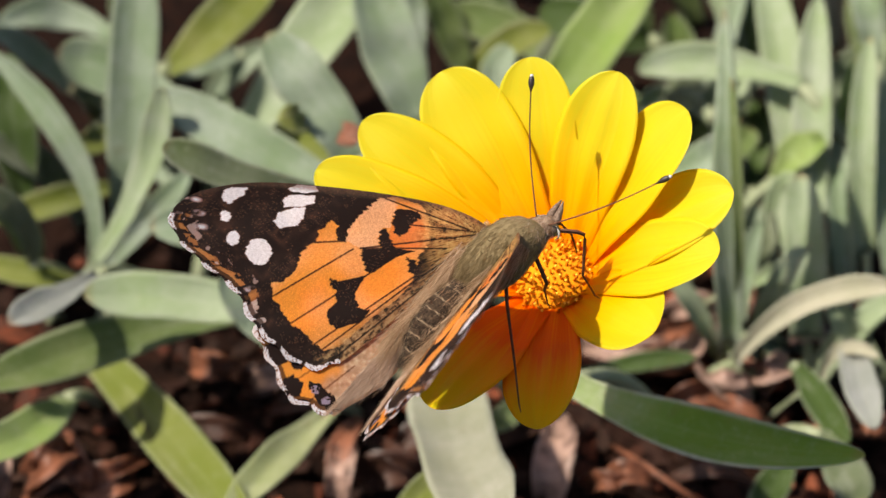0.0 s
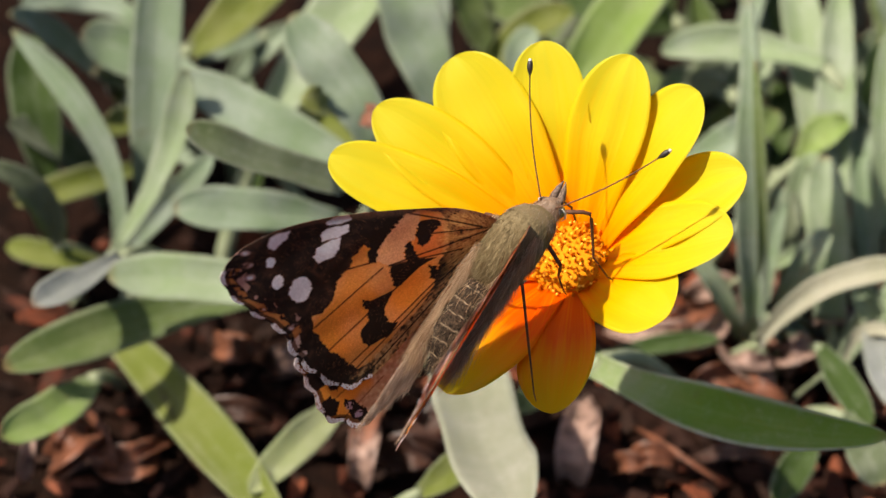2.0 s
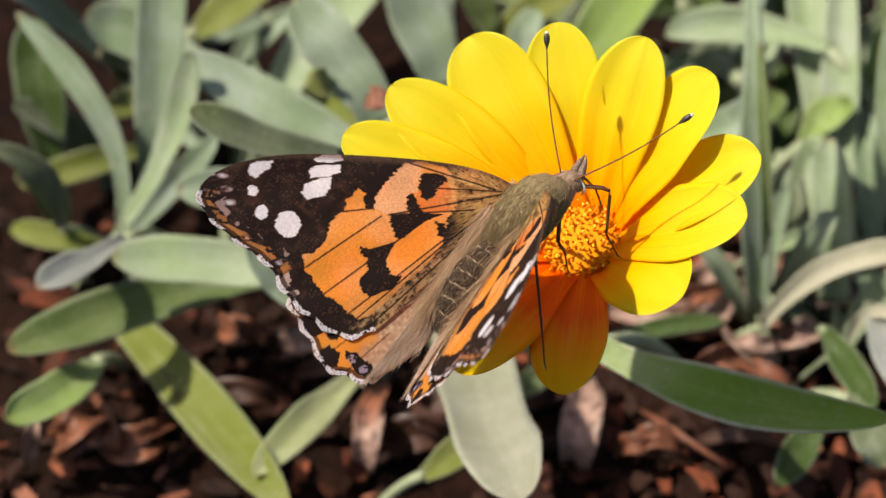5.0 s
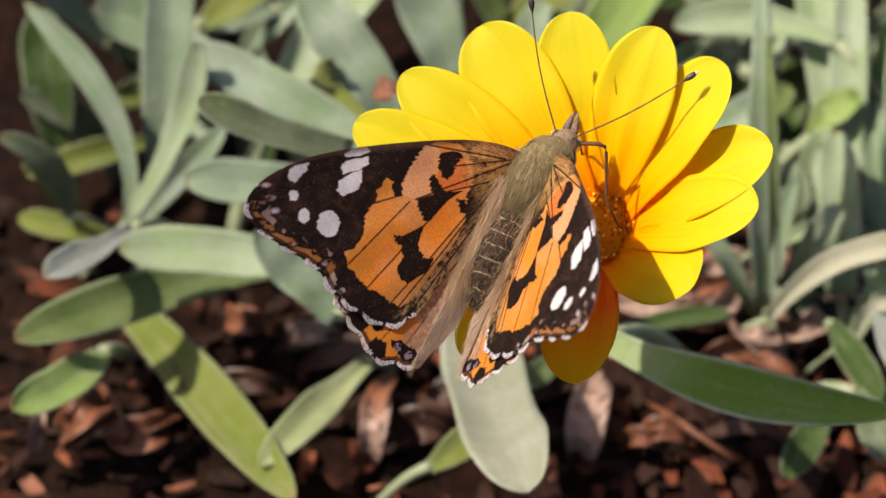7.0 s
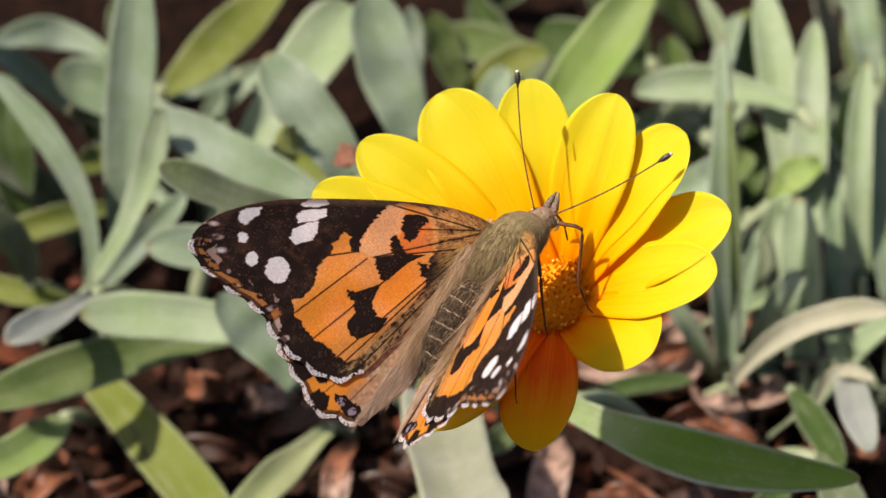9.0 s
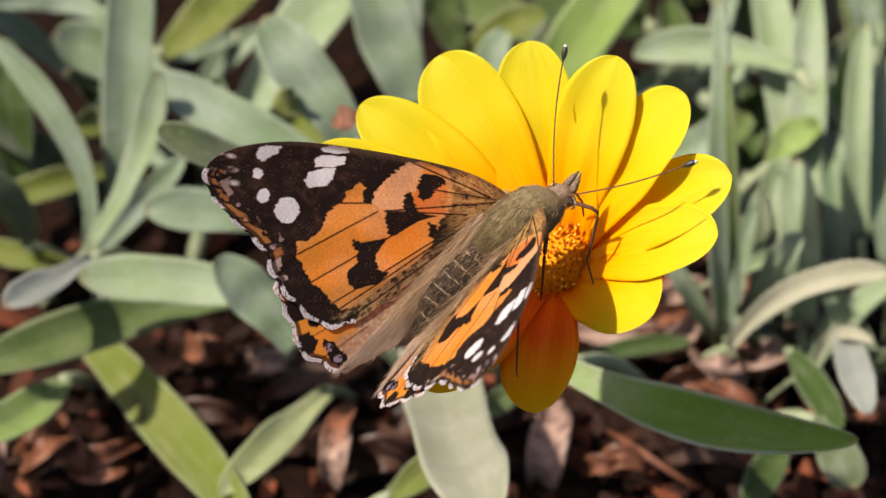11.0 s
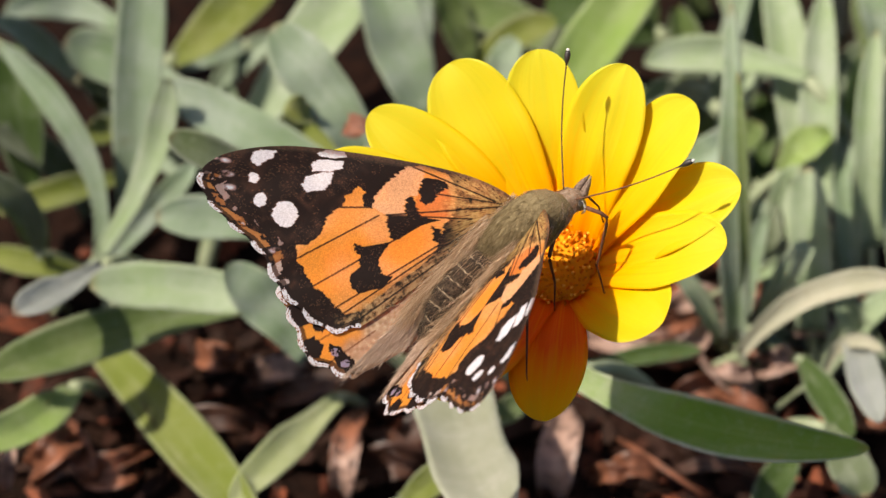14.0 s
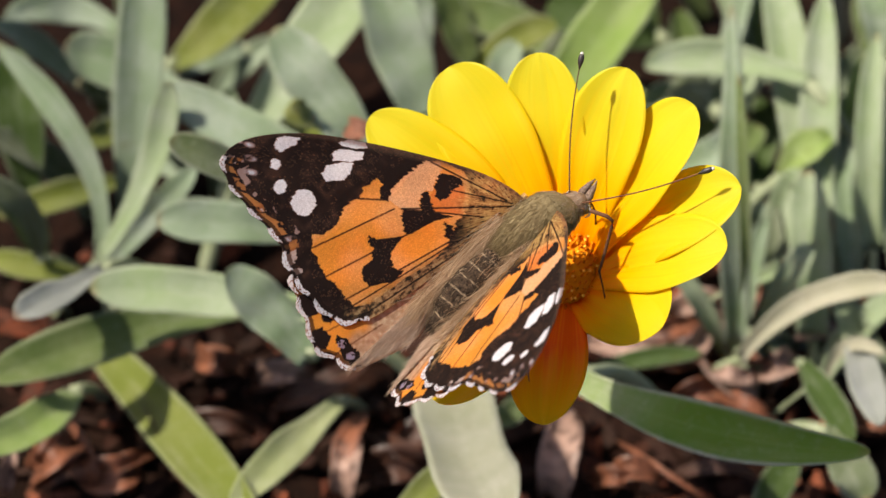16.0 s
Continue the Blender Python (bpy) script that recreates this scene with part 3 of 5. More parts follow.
# ---- felted leaves of the bedding plants ----
def leaf(plant, p0, p1, p2, width, tone, roll=0.0, cup=0.25, seed=0, tip=0.3, neck=0.5, hold=0.9):
    """A strap-shaped leaf through base, middle and tip (millimetres), rounded at the end, with its stalk down to the soil."""
    home = np.array(plant.location)
    n = 22
    s = np.sin(np.linspace(0, 0.5 * math.pi, n) ** 1.1 * (0.5 * math.pi) ** -0.1)
    q0, q1, q2 = (np.array(p, float) * MM for p in (p0, p1, p2))
    c = 2 * q1 - 0.5 * (q0 + q2)
    line = ((1 - s) ** 2)[:, None] * q0 + (2 * s * (1 - s))[:, None] * c + (s * s)[:, None] * q2
    tan = np.gradient(line, axis=0)
    tan /= np.linalg.norm(tan, axis=1)[:, None]
    nor = np.tile([0.0, -0.55, 0.83], (n, 1))
    nor = nor - tan * (nor * tan).sum(1)[:, None]
    nor /= np.linalg.norm(nor, axis=1)[:, None] + 1e-9
    a = radians(roll)
    nor = nor * math.cos(a) + np.cross(tan, nor) * math.sin(a)
    half = width * 0.5 * MM * (neck + (1 - neck) * smooth(0, 0.55, s))
    end = np.clip((s - (1 - tip)) / tip, 0, 1)
    half = half * np.sqrt(np.clip(1 - end ** 1.9, 0.003, 1))
    rng = np.random.RandomState(seed + 400)
    ph = rng.uniform(0, 6.28, 3)
    half = half * (1 + 0.045 * np.sin(s * 6.5 + ph[0]) + 0.02 * np.sin(s * 15 + ph[1]))
    line = line + np.cross(tan, nor) * (0.035 * width * MM * np.sin(s * 5.0 + ph[2]) * s * (1 - 0.5 * s))[:, None]
    ob = blade("leaf", line - home, nor, half, 0.55 * MM, LEAF_MATS[tone], plant, cup, 0.0, 0.14, 0.12 * MM, 11, "", seed)
    back = (q0 - q1)[:2] / (np.linalg.norm((q0 - q1)[:2]) + 1e-9) * q0[2] * 0.9
    foot = np.array([(q0[0] + back[0]) * hold + home[0] * (1 - hold), (q0[1] + back[1]) * hold + home[1] * (1 - hold), -0.001])
    if q0[2] > 0.002:
        path = curve(q0 - home, (q0 * 0.5 + foot * 0.5) - home + np.array([0, 0, 0.12 * q0[2]]), foot - home, 8)
        tube_object("leaf_stalk", path, np.linspace(0.36, 0.26, 8) * width * 0.5 * MM, STEM, plant, 7)
    return ob


def plant(x, y, label):
    return empty("bedding_plant", (x * MM, y * MM, 0.0), label, "plant", "silver-leaved bedding plants")


tuft = plant(-57, 69, "grey-green tuft with narrow felted leaves rising from one base")
pale_plant = plant(-53, 104, "pale felted strap leaves, some yellowish in the sun")
broad_plant = plant(-25, 85, "broad silver felted leaves behind the flower")
sunny_plant = plant(6, 100, "bright green strap leaves in full sun")
upright_plant = plant(25, 53, "upright pointed silver leaves and a curved pale one")
low_plant = plant(25, 46, "broad dark green leaf with a pale felted rim over bark litter")
grey_plant = plant(-10, 39, "broad grey leaf with a rounded end beside bare soil")
lying_plant = plant(-50, 48, "yellow-green leaves lying low over the litter")
crowded_plant = plant(36, 65, "crowded upright silver and green leaves")
small_plant = plant(37, 42, "small bluish-grey leaves among dry stalks")
leaf(tuft, (-54.1, 63.0, 9.0), (-55.9, 67.9, 22.0), (-66.5, 76.5, 32.0), 3.5, "silver", -30, 0.3, 0, 0.3, 0.6)
leaf(tuft, (-51.2, 66.8, 8.0), (-49.2, 72.3, 26.0), (-47.8, 83.0, 44.0), 6.0, "silver", 0, 0.3, 1, 0.3, 0.5)
leaf(tuft, (-54.3, 61.2, 9.0), (-46.8, 63.7, 24.0), (-44.5, 64.8, 36.0), 4.2, "pale", -25, 0.28, 2)
leaf(tuft, (-53.2, 60.8, 9.0), (-47.2, 58.0, 20.0), (-41.5, 59.6, 27.0), 3.1, "silver", 15, 0.28, 3)
leaf(tuft, (-52.1, 49.4, 20.0), (-56.7, 37.9, 27.0), (-60.5, 31.8, 30.0), 3.8, "slate", 8, 0.28, 4)
leaf(tuft, (-51.8, 76.1, 9.0), (-58.6, 70.4, 12.0), (-67.1, 66.6, 12.0), 3.7, "lime", 0, 0.3, 5)
leaf(tuft, (-62.2, 64.2, 5.0), (-63.1, 65.2, 12.0), (-66.5, 62.0, 18.0), 4.2, "green", 0, 0.28, 6)
leaf(tuft, (-63.8, 73.3, 8.0), (-64.7, 77.2, 18.0), (-65.7, 83.1, 25.0), 6.4, "shaded", 0, 0.28, 7)
leaf(tuft, (-55.0, 62.2, 5.0), (-61.8, 61.2, 8.0), (-68.2, 63.2, 8.0), 3.2, "lime", 0, 0.28, 8)
leaf(pale_plant, (-43.3, 80.3, 18.0), (-52.0, 84.5, 20.0), (-59.2, 84.8, 24.0), 6.6, "silver", 0, 0.28, 9)
leaf(pale_plant, (-46.4, 92.8, 14.0), (-40.1, 93.4, 20.0), (-30.6, 103.4, 24.0), 6.1, "lime", 0, 0.25, 10)
leaf(pale_plant, (-59.5, 91.1, 12.0), (-63.3, 91.0, 18.0), (-68.0, 86.3, 26.0), 3.6, "silver", 0, 0.28, 11)
leaf(pale_plant, (-54.3, 101.0, 12.0), (-61.7, 103.2, 14.0), (-68.1, 96.4, 18.0), 4.4, "silver", 0, 0.28, 12)
leaf(pale_plant, (-49.2, 87.9, 10.0), (-54.4, 81.5, 12.0), (-57.1, 79.9, 14.0), 3.6, "lime", 0, 0.28, 13)
leaf(broad_plant, (-20.8, 57.4, 24.0), (-33.8, 63.0, 28.0), (-45.4, 68.2, 32.0), 6.0, "silver", 0, 0.28, 14)
leaf(broad_plant, (-25.4, 41.2, 40.0), (-35.4, 39.6, 46.0), (-42.2, 40.1, 50.0), 4.3, "dusky", 14, 0.28, 15, 0.3, 0.8)
leaf(broad_plant, (-21.4, 58.9, 30.0), (-25.4, 61.9, 36.0), (-31.9, 67.5, 42.0), 6.7, "silver", -8, 0.28, 16, 0.3, 0.75)
leaf(broad_plant, (-14.1, 75.6, 20.0), (-17.2, 80.3, 28.0), (-19.6, 86.0, 36.0), 7.8, "silver", 0, 0.28, 17, 0.3, 0.6)
leaf(broad_plant, (-14.5, 83.5, 18.0), (-14.3, 87.5, 24.0), (-14.7, 90.3, 30.0), 2.8, "silver", 0, 0.28, 18)
leaf(broad_plant, (-36.1, 76.2, 16.0), (-28.8, 86.5, 22.0), (-22.1, 94.9, 26.0), 8.0, "pale", 0, 0.28, 19)
leaf(broad_plant, (-26.3, 55.1, 20.0), (-35.6, 53.0, 24.0), (-45.8, 51.5, 26.0), 5.4, "silver", 0, 0.28, 20)
leaf(broad_plant, (-27.1, 35.1, 20.0), (-32.0, 37.4, 25.0), (-36.5, 39.5, 30.0), 5.5, "silver", 6, 0.25, 21, 0.3, 0.8, 0.1)
leaf(broad_plant, (-25.8, 38.1, 24.0), (-41.0, 41.3, 24.0), (-52.8, 40.2, 26.0), 5.8, "pale", 5, 0.28, 22)
leaf(broad_plant, (-38.0, 99.9, 10.0), (-43.6, 95.5, 12.0), (-46.4, 94.3, 14.0), 4.4, "silver", 0, 0.28, 23)
leaf(broad_plant, (-17.0, 72.2, 12.0), (-27.0, 77.3, 14.0), (-33.5, 82.5, 15.0), 5.0, "lime", 0, 0.28, 24)
leaf(broad_plant, (-27.1, 60.3, 34.0), (-28.5, 58.0, 37.0), (-30.2, 58.1, 38.0), 3.3, "lime", 0, 0.28, 25, 0.3, 0.8)
leaf(sunny_plant, (2.1, 78.1, 20.0), (7.4, 83.6, 26.0), (15.7, 93.9, 32.0), 7.3, "fresh", 12, 0.25, 26, 0.3, 0.7)
leaf(sunny_plant, (-9.9, 86.8, 12.0), (-4.1, 91.0, 18.0), (2.7, 93.0, 20.0), 4.3, "lime", 0, 0.28, 27)
leaf(sunny_plant, (-4.2, 83.6, 14.0), (-4.2, 86.7, 18.0), (-2.4, 89.8, 20.0), 3.9, "silver", 0, 0.28, 28)
leaf(sunny_plant, (14.2, 89.0, 10.0), (0.5, 99.9, 12.0), (-11.3, 103.2, 14.0), 5.2, "green", 0, 0.28, 29)
leaf(sunny_plant, (16.2, 102.1, 10.0), (9.3, 99.8, 14.0), (1.9, 102.0, 16.0), 6.6, "shaded", 0, 0.28, 30)
leaf(sunny_plant, (-7.6, 98.8, 6.0), (-9.9, 101.0, 12.0), (-12.1, 103.1, 18.0), 4.4, "green", 0, 0.28, 31)
leaf(upright_plant, (24.4, 49.6, 6.0), (23.1, 52.9, 32.0), (22.2, 67.1, 46.0), 4.3, "silver", -35, 0.8, 32, 0.8, 0.75)
leaf(upright_plant, (33.5, 78.0, 24.0), (23.3, 83.0, 23.0), (13.4, 81.7, 23.0), 4.7, "pale", 4, 0.6, 33)
leaf(upright_plant, (24.2, 45.9, 8.0), (31.4, 43.8, 20.0), (42.0, 40.9, 26.0), 3.3, "bleached", -8, 0.6, 34)
leaf(upright_plant, (22.5, 51.0, 4.0), (19.6, 51.0, 12.0), (16.0, 52.3, 17.0), 2.5, "pale", -8, 0.6, 35)
leaf(upright_plant, (26.5, 50.6, 8.0), (29.2, 49.5, 18.0), (32.1, 51.2, 22.0), 3.0, "pale", 2, 0.6, 36)
leaf(upright_plant, (22.7, 86.8, 12.0), (17.9, 90.1, 10.0), (13.7, 86.8, 10.0), 5.1, "silver", -18, 0.6, 37)
leaf(upright_plant, (19.1, 72.2, 12.0), (22.9, 76.8, 12.0), (26.7, 80.0, 11.0), 4.3, "green", -18, 0.6, 38)
leaf(upright_plant, (27.3, 49.7, 6.0), (29.8, 62.1, 17.0), (32.0, 62.9, 21.0), 3.5, "pale", -8, 0.6, 39)
leaf(crowded_plant, (33.3, 70.6, 12.0), (32.3, 81.7, 20.0), (30.1, 97.5, 27.0), 5.7, "pale", -14, 0.5, 40, 0.45, 0.6)
leaf(crowded_plant, (34.5, 64.6, 12.0), (35.0, 76.4, 22.0), (36.0, 87.7, 30.0), 5.1, "pale", -14, 0.5, 41, 0.6, 0.7)
leaf(crowded_plant, (41.3, 62.6, 10.0), (40.6, 69.2, 22.0), (41.8, 80.3, 30.0), 3.7, "pale", -14, 0.6, 42, 0.6, 0.7)
leaf(crowded_plant, (38.8, 75.7, 10.0), (39.5, 79.2, 18.0), (41.1, 85.0, 22.0), 2.4, "fresh", -10, 0.6, 43, 0.5, 0.5)
leaf(crowded_plant, (30.2, 69.5, 16.0), (32.7, 70.2, 20.0), (36.3, 72.6, 20.0), 4.3, "fresh", -8, 0.3, 44, 0.45, 0.5)
leaf(crowded_plant, (33.5, 51.9, 6.0), (33.1, 56.6, 15.0), (32.6, 64.2, 22.0), 5.1, "pale", -14, 0.4, 45, 0.3, 0.8)
leaf(crowded_plant, (44.9, 59.6, 8.0), (43.8, 68.4, 18.0), (44.8, 78.2, 26.0), 4.3, "silver", -14, 0.5, 46, 0.5, 0.6)
leaf(crowded_plant, (44.4, 91.4, 16.0), (43.3, 94.5, 22.0), (42.6, 102.0, 26.0), 4.2, "silver", -14, 0.5, 47)
leaf(crowded_plant, (44.6, 95.5, 10.0), (44.0, 100.9, 14.0), (44.8, 106.4, 19.0), 4.4, "green", -18, 0.6, 48)
leaf(crowded_plant, (28.1, 76.4, 8.0), (29.9, 83.7, 10.0), (30.1, 90.0, 12.0), 4.3, "shaded", -18, 0.6, 49)
leaf(low_plant, (3.0, 18.3, 34.0), (17.0, 5.4, 40.0), (33.0, -1.3, 44.0), 6.0, "rimmed", 4, 0.3, 50, 0.7, 0.5, 0.2)
leaf(upright_plant, (24.8, 51.0, 5.0), (25.3, 54.8, 13.0), (27.4, 58.0, 20.0), 3.0, "silver", -8, 0.5, 51, 0.4, 0.7)
leaf(upright_plant, (25.7, 54.8, 12.0), (29.2, 52.9, 17.0), (33.1, 51.8, 22.0), 2.0, "pale", -4, 0.5, 52, 0.5, 0.6)
leaf(upright_plant, (28.8, 63.2, 6.0), (27.1, 63.2, 12.0), (28.0, 65.1, 16.0), 2.8, "silver", 10, 0.6, 55)
leaf(sunny_plant, (21.8, 79.5, 8.0), (25.6, 77.1, 14.0), (27.8, 78.8, 16.0), 3.6, "green", 0, 0.28, 56)
leaf(low_plant, (32.7, 28.5, 14.0), (35.0, 23.3, 14.0), (36.5, 19.8, 12.0), 5.0, "dusky", 0, 0.28, 61)
leaf(low_plant, (30.1, 32.1, 8.0), (27.8, 26.8, 8.0), (24.7, 20.7, 8.0), 4.0, "shaded", 0, 0.28, 62)
leaf(low_plant, (4.4, 45.4, 6.0), (12.0, 46.8, 7.0), (19.5, 46.8, 8.0), 2.3, "shaded", 0, 0.28, 63)
leaf(small_plant, (31.4, 43.3, 10.0), (33.4, 36.1, 12.0), (36.0, 27.5, 14.0), 3.6, "shaded", 14, 0.4, 64)
leaf(small_plant, (37.3, 43.2, 14.0), (37.5, 33.2, 18.0), (38.3, 24.3, 20.0), 4.1, "slate", 8, 0.3, 65, 0.35, 0.7)
leaf(small_plant, (34.0, 41.6, 9.0), (36.1, 41.3, 15.0), (40.0, 37.3, 18.0), 1.7, "bleached", 0, 0.5, 66)
leaf(grey_plant, (-11.5, 33.3, 20.0), (-9.4, 16.0, 26.0), (-5.8, -2.9, 33.0), 9.6, "worn", -6, 0.3, 68, 0.3, 0.85)
leaf(grey_plant, (-24.2, 40.8, 6.0), (-29.9, 29.5, 10.0), (-35.8, 17.2, 14.0), 4.2, "celadon", 0, 0.28, 69)
leaf(grey_plant, (-16.5, 20.7, 10.0), (-12.6, 20.7, 14.0), (-8.1, 22.3, 18.0), 3.9, "lime", 0, 0.28, 70)
leaf(grey_plant, (-1.0, 44.0, 4.0), (-3.2, 39.4, 6.0), (-5.3, 34.8, 8.0), 3.0, "green", 0, 0.28, 71)
leaf(lying_plant, (-54.6, 52.0, 4.5), (-44.6, 35.3, 8.2), (-31.6, 11.4, 15.0), 6.1, "lime", 0, 0.25, 72, 0.3, 0.72)
leaf(lying_plant, (-35.1, 49.0, 14.0), (-50.1, 41.5, 17.0), (-64.6, 31.1, 20.0), 5.9, "green", 0, 0.28, 74)
leaf(lying_plant, (-55.7, 38.5, 10.0), (-58.5, 28.5, 16.0), (-63.9, 20.5, 20.0), 5.2, "fresh", 0, 0.28, 75)
leaf(tuft, (-61.7, 60.9, 10.0), (-62.6, 59.6, 20.0), (-68.6, 58.8, 26.0), 3.2, "dusky", 0, 0.3, 78)
leaf(crowded_plant, (39.1, 59.7, 6.0), (38.3, 65.5, 14.0), (38.0, 75.3, 18.0), 3.9, "silver", -14, 0.5, 79, 0.5, 0.6)
leaf(crowded_plant, (37.6, 64.6, 5.0), (40.0, 67.6, 12.0), (43.6, 73.5, 16.0), 3.4, "pale", -14, 0.5, 80, 0.5, 0.6)
leaf(crowded_plant, (28.5, 51.0, 5.0), (28.8, 55.8, 12.0), (28.5, 63.4, 18.0), 3.0, "dusky", -14, 0.5, 81, 0.5, 0.6)
leaf(sunny_plant, (16.9, 72.6, 14.0), (20.5, 70.5, 18.0), (25.1, 73.2, 20.0), 4.2, "silver", 0, 0.3, 82)
leaf(sunny_plant, (17.1, 88.9, 10.0), (19.2, 88.4, 12.0), (22.0, 92.7, 12.0), 4.4, "dusky", 0, 0.3, 83)
leaf(upright_plant, (25.1, 52.0, 8.0), (23.6, 48.2, 31.0), (22.5, 57.4, 44.0), 1.6, "green", -30, 0.4, 84, 0.5, 0.7)

def thicket(owner, count, seed, x_range, y_range, rise, width, tones, lean=0.0):
    """Narrow leaves standing close together among the larger ones."""
    rng = np.random.RandomState(seed)
    for k in range(count):
        x, y = rng.uniform(*x_range), rng.uniform(*y_range)
        h, az = rng.uniform(*rise), rng.uniform(0, 2 * math.pi)
        go = rng.uniform(4, 16)
        dx, dy = math.cos(az) * go + lean * h, math.sin(az) * go * 0.7 + 0.25 * h
        leaf(owner, (x, y, 1.0), (x + dx * 0.35, y + dy * 0.4, h * 0.6), (x + dx, y + dy, h), rng.uniform(*width), tones[k % len(tones)], rng.uniform(-55, 30), rng.uniform(0.3, 1.0), seed * 50 + k, 0.35, 0.6)


thicket(crowded_plant, 16, 3, (34, 70), (60, 128), (12, 30), (2.6, 5.0), ["pale", "silver", "fresh", "bleached", "pale", "silver"])
thicket(upright_plant, 7, 4, (18, 40), (74, 104), (10, 22), (2.2, 4.2), ["pale", "silver", "green"])
thicket(sunny_plant, 12, 5, (-14, 24), (92, 128), (6, 16), (3.5, 6.0), ["shaded", "green", "dusky"])
thicket(tuft, 9, 6, (-62, -36), (60, 112), (6, 20), (2.5, 5.0), ["shaded", "dusky", "silver"])
thicket(small_plant, 8, 7, (28, 60), (38, 60), (5, 14), (2.2, 4.5), ["silver", "dusky", "pale"])


def make_rosette(x, y, seed, label):
    """A whole tuft of strap leaves, for the bed beyond the close view."""
    rng = np.random.RandomState(seed)
    p = plant(x, y, label)
    for k in range(13):
        az = 2 * math.pi * (k / 13 + rng.uniform(-0.03, 0.03))
        reach, rise = rng.uniform(18, 34), rng.uniform(12, 34)
        d = np.array([math.cos(az), math.sin(az)])
        b = (x + 3 * d[0], y + 3 * d[1], 3)
        m = (x + 0.5 * reach * d[0], y + 0.5 * reach * d[1], rise * 0.8)
        t = (x + reach * d[0], y + reach * d[1], rise)
        leaf(p, b, m, t, rng.uniform(6, 8.5), rng.choice(["silver", "silver", "pale", "green"]), rng.uniform(-25, 25), 0.25, seed * 20 + k)
    return p


ROSETTES = [make_rosette(-30, 175, 1, "tuft of felted grey-green strap leaves"), make_rosette(45, 185, 2, "tuft of grey-green leaves with paler edges")]
rng = np.random.RandomState(5)
for k in range(34):
    az = 2 * math.pi * k / 34 + rng.uniform(-0.07, 0.07)
    dist = rng.uniform(0.0, 0.12)
    x, y = math.cos(az) * (0.15 + dist), 0.07 + math.sin(az) * (0.15 + dist)
    if y < -0.03 and abs(x + 0.011) < 0.09:
        continue
    copy_thing(ROSETTES[k % 2], pose(x, y, 0, 0, 0, rng.uniform(0, 360)))


# ---- the flower ----
FLOWER_BASE = (2.0, 55.0, 0.0)
FLOWER_HEART = np.array([0.0, 0.0, 70.0])
FACE = np.array([-0.25, -0.32, 0.91])
FACE = FACE / np.linalg.norm(FACE)
FX = np.array([1.0, 0, 0]) - FACE * FACE[0]
FX = FX / np.linalg.norm(FX)
FY = np.cross(FACE, FX)


def flower_point(az, radius, height):
    """A place over the flower's face, in millimetres: bearing in degrees, distance from its axis, height above its heart."""
    a = radians(az)
    return FLOWER_HEART + radius * (FX * math.cos(a) + FY * math.sin(a)) + height * FACE


flower = empty("daisy_flower", mm(*FLOWER_BASE), "open yellow daisy with an orange heart on a green stalk", "flower")


def petal(az, length, rise, width, curl=0.15, seed=0, low=0.0, shade_orange=0.0, tilt=0.13):
    n = 36
    s = np.sin(np.linspace(0, 0.5 * math.pi, n))
    start = 2.2
    run = length * math.cos(radians(rise))
    up = length * math.sin(radians(rise))
    rad = start + (run - start) * s
    hgt = -1.2 + low + (up + 1.2 - low) * (s ** (1.0 - curl)) + 1.2 * np.sin(math.pi * s) * curl * 4
    line = np.array([flower_point(az, r, h) for r, h in zip(rad, hgt)])
    out = (flower_point(az, 1, 0) - flower_point(az, 0, 0))
    nor = np.tile(FACE * 0.9 - out * 0.25, (n, 1))
    half = width * 0.5 * (0.52 + 0.48 * smooth(0.0, 0.6, s)) * np.sqrt(np.clip(1 - np.clip((s - 0.60) / 0.40, 0, 1) ** (2.4 + 0.5 * math.sin(seed * 2.3)), 0.004, 1))
    base = np.array(FLOWER_BASE)
    return blade("petal", (line - base) * MM, nor, half * MM, 0.22 * MM, PETAL, flower, 0.16, tilt, 0.05, -0.10 * MM, 17, "", seed, shade_orange, 0.05)


petal(156.7, 26.1, 24, 7.0, 0.15, 1, 0, 0)
petal(140.0, 24.7, 25, 8.1, 0.15, 2, 0.2, 0)
petal(115.9, 23.4, 27, 9.3, 0.15, 3, 0.9, 0, 0.22)
petal(88.8, 22.0, 31, 8.2, 0.15, 4, -0.3, 0, 0.08)
petal(58.6, 21.8, 33, 8.6, 0.15, 5, 0.2, 0, 0.0)
petal(33.6, 22.5, 31, 8.6, 0.15, 6, 0.2, 0, 0.15)
petal(7.1, 22.1, 25, 8.6, 0.15, 7, 0, 0, 0.0)
petal(348.9, 20.7, 26, 8.2, 0.15, 8, 0.5, 0, 0.0)
# these four are coloured more orange to stand for the butterfly's shade
petal(317.0, 17.0, 25, 8.9, 0.15, 9, 0, 0.12, 0.0)
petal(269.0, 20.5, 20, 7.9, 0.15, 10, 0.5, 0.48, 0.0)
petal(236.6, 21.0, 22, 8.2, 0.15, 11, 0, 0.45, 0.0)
petal(183.3, 22.9, 21, 7.4, 0.15, 12, 0.5, 0.1, 0.0)


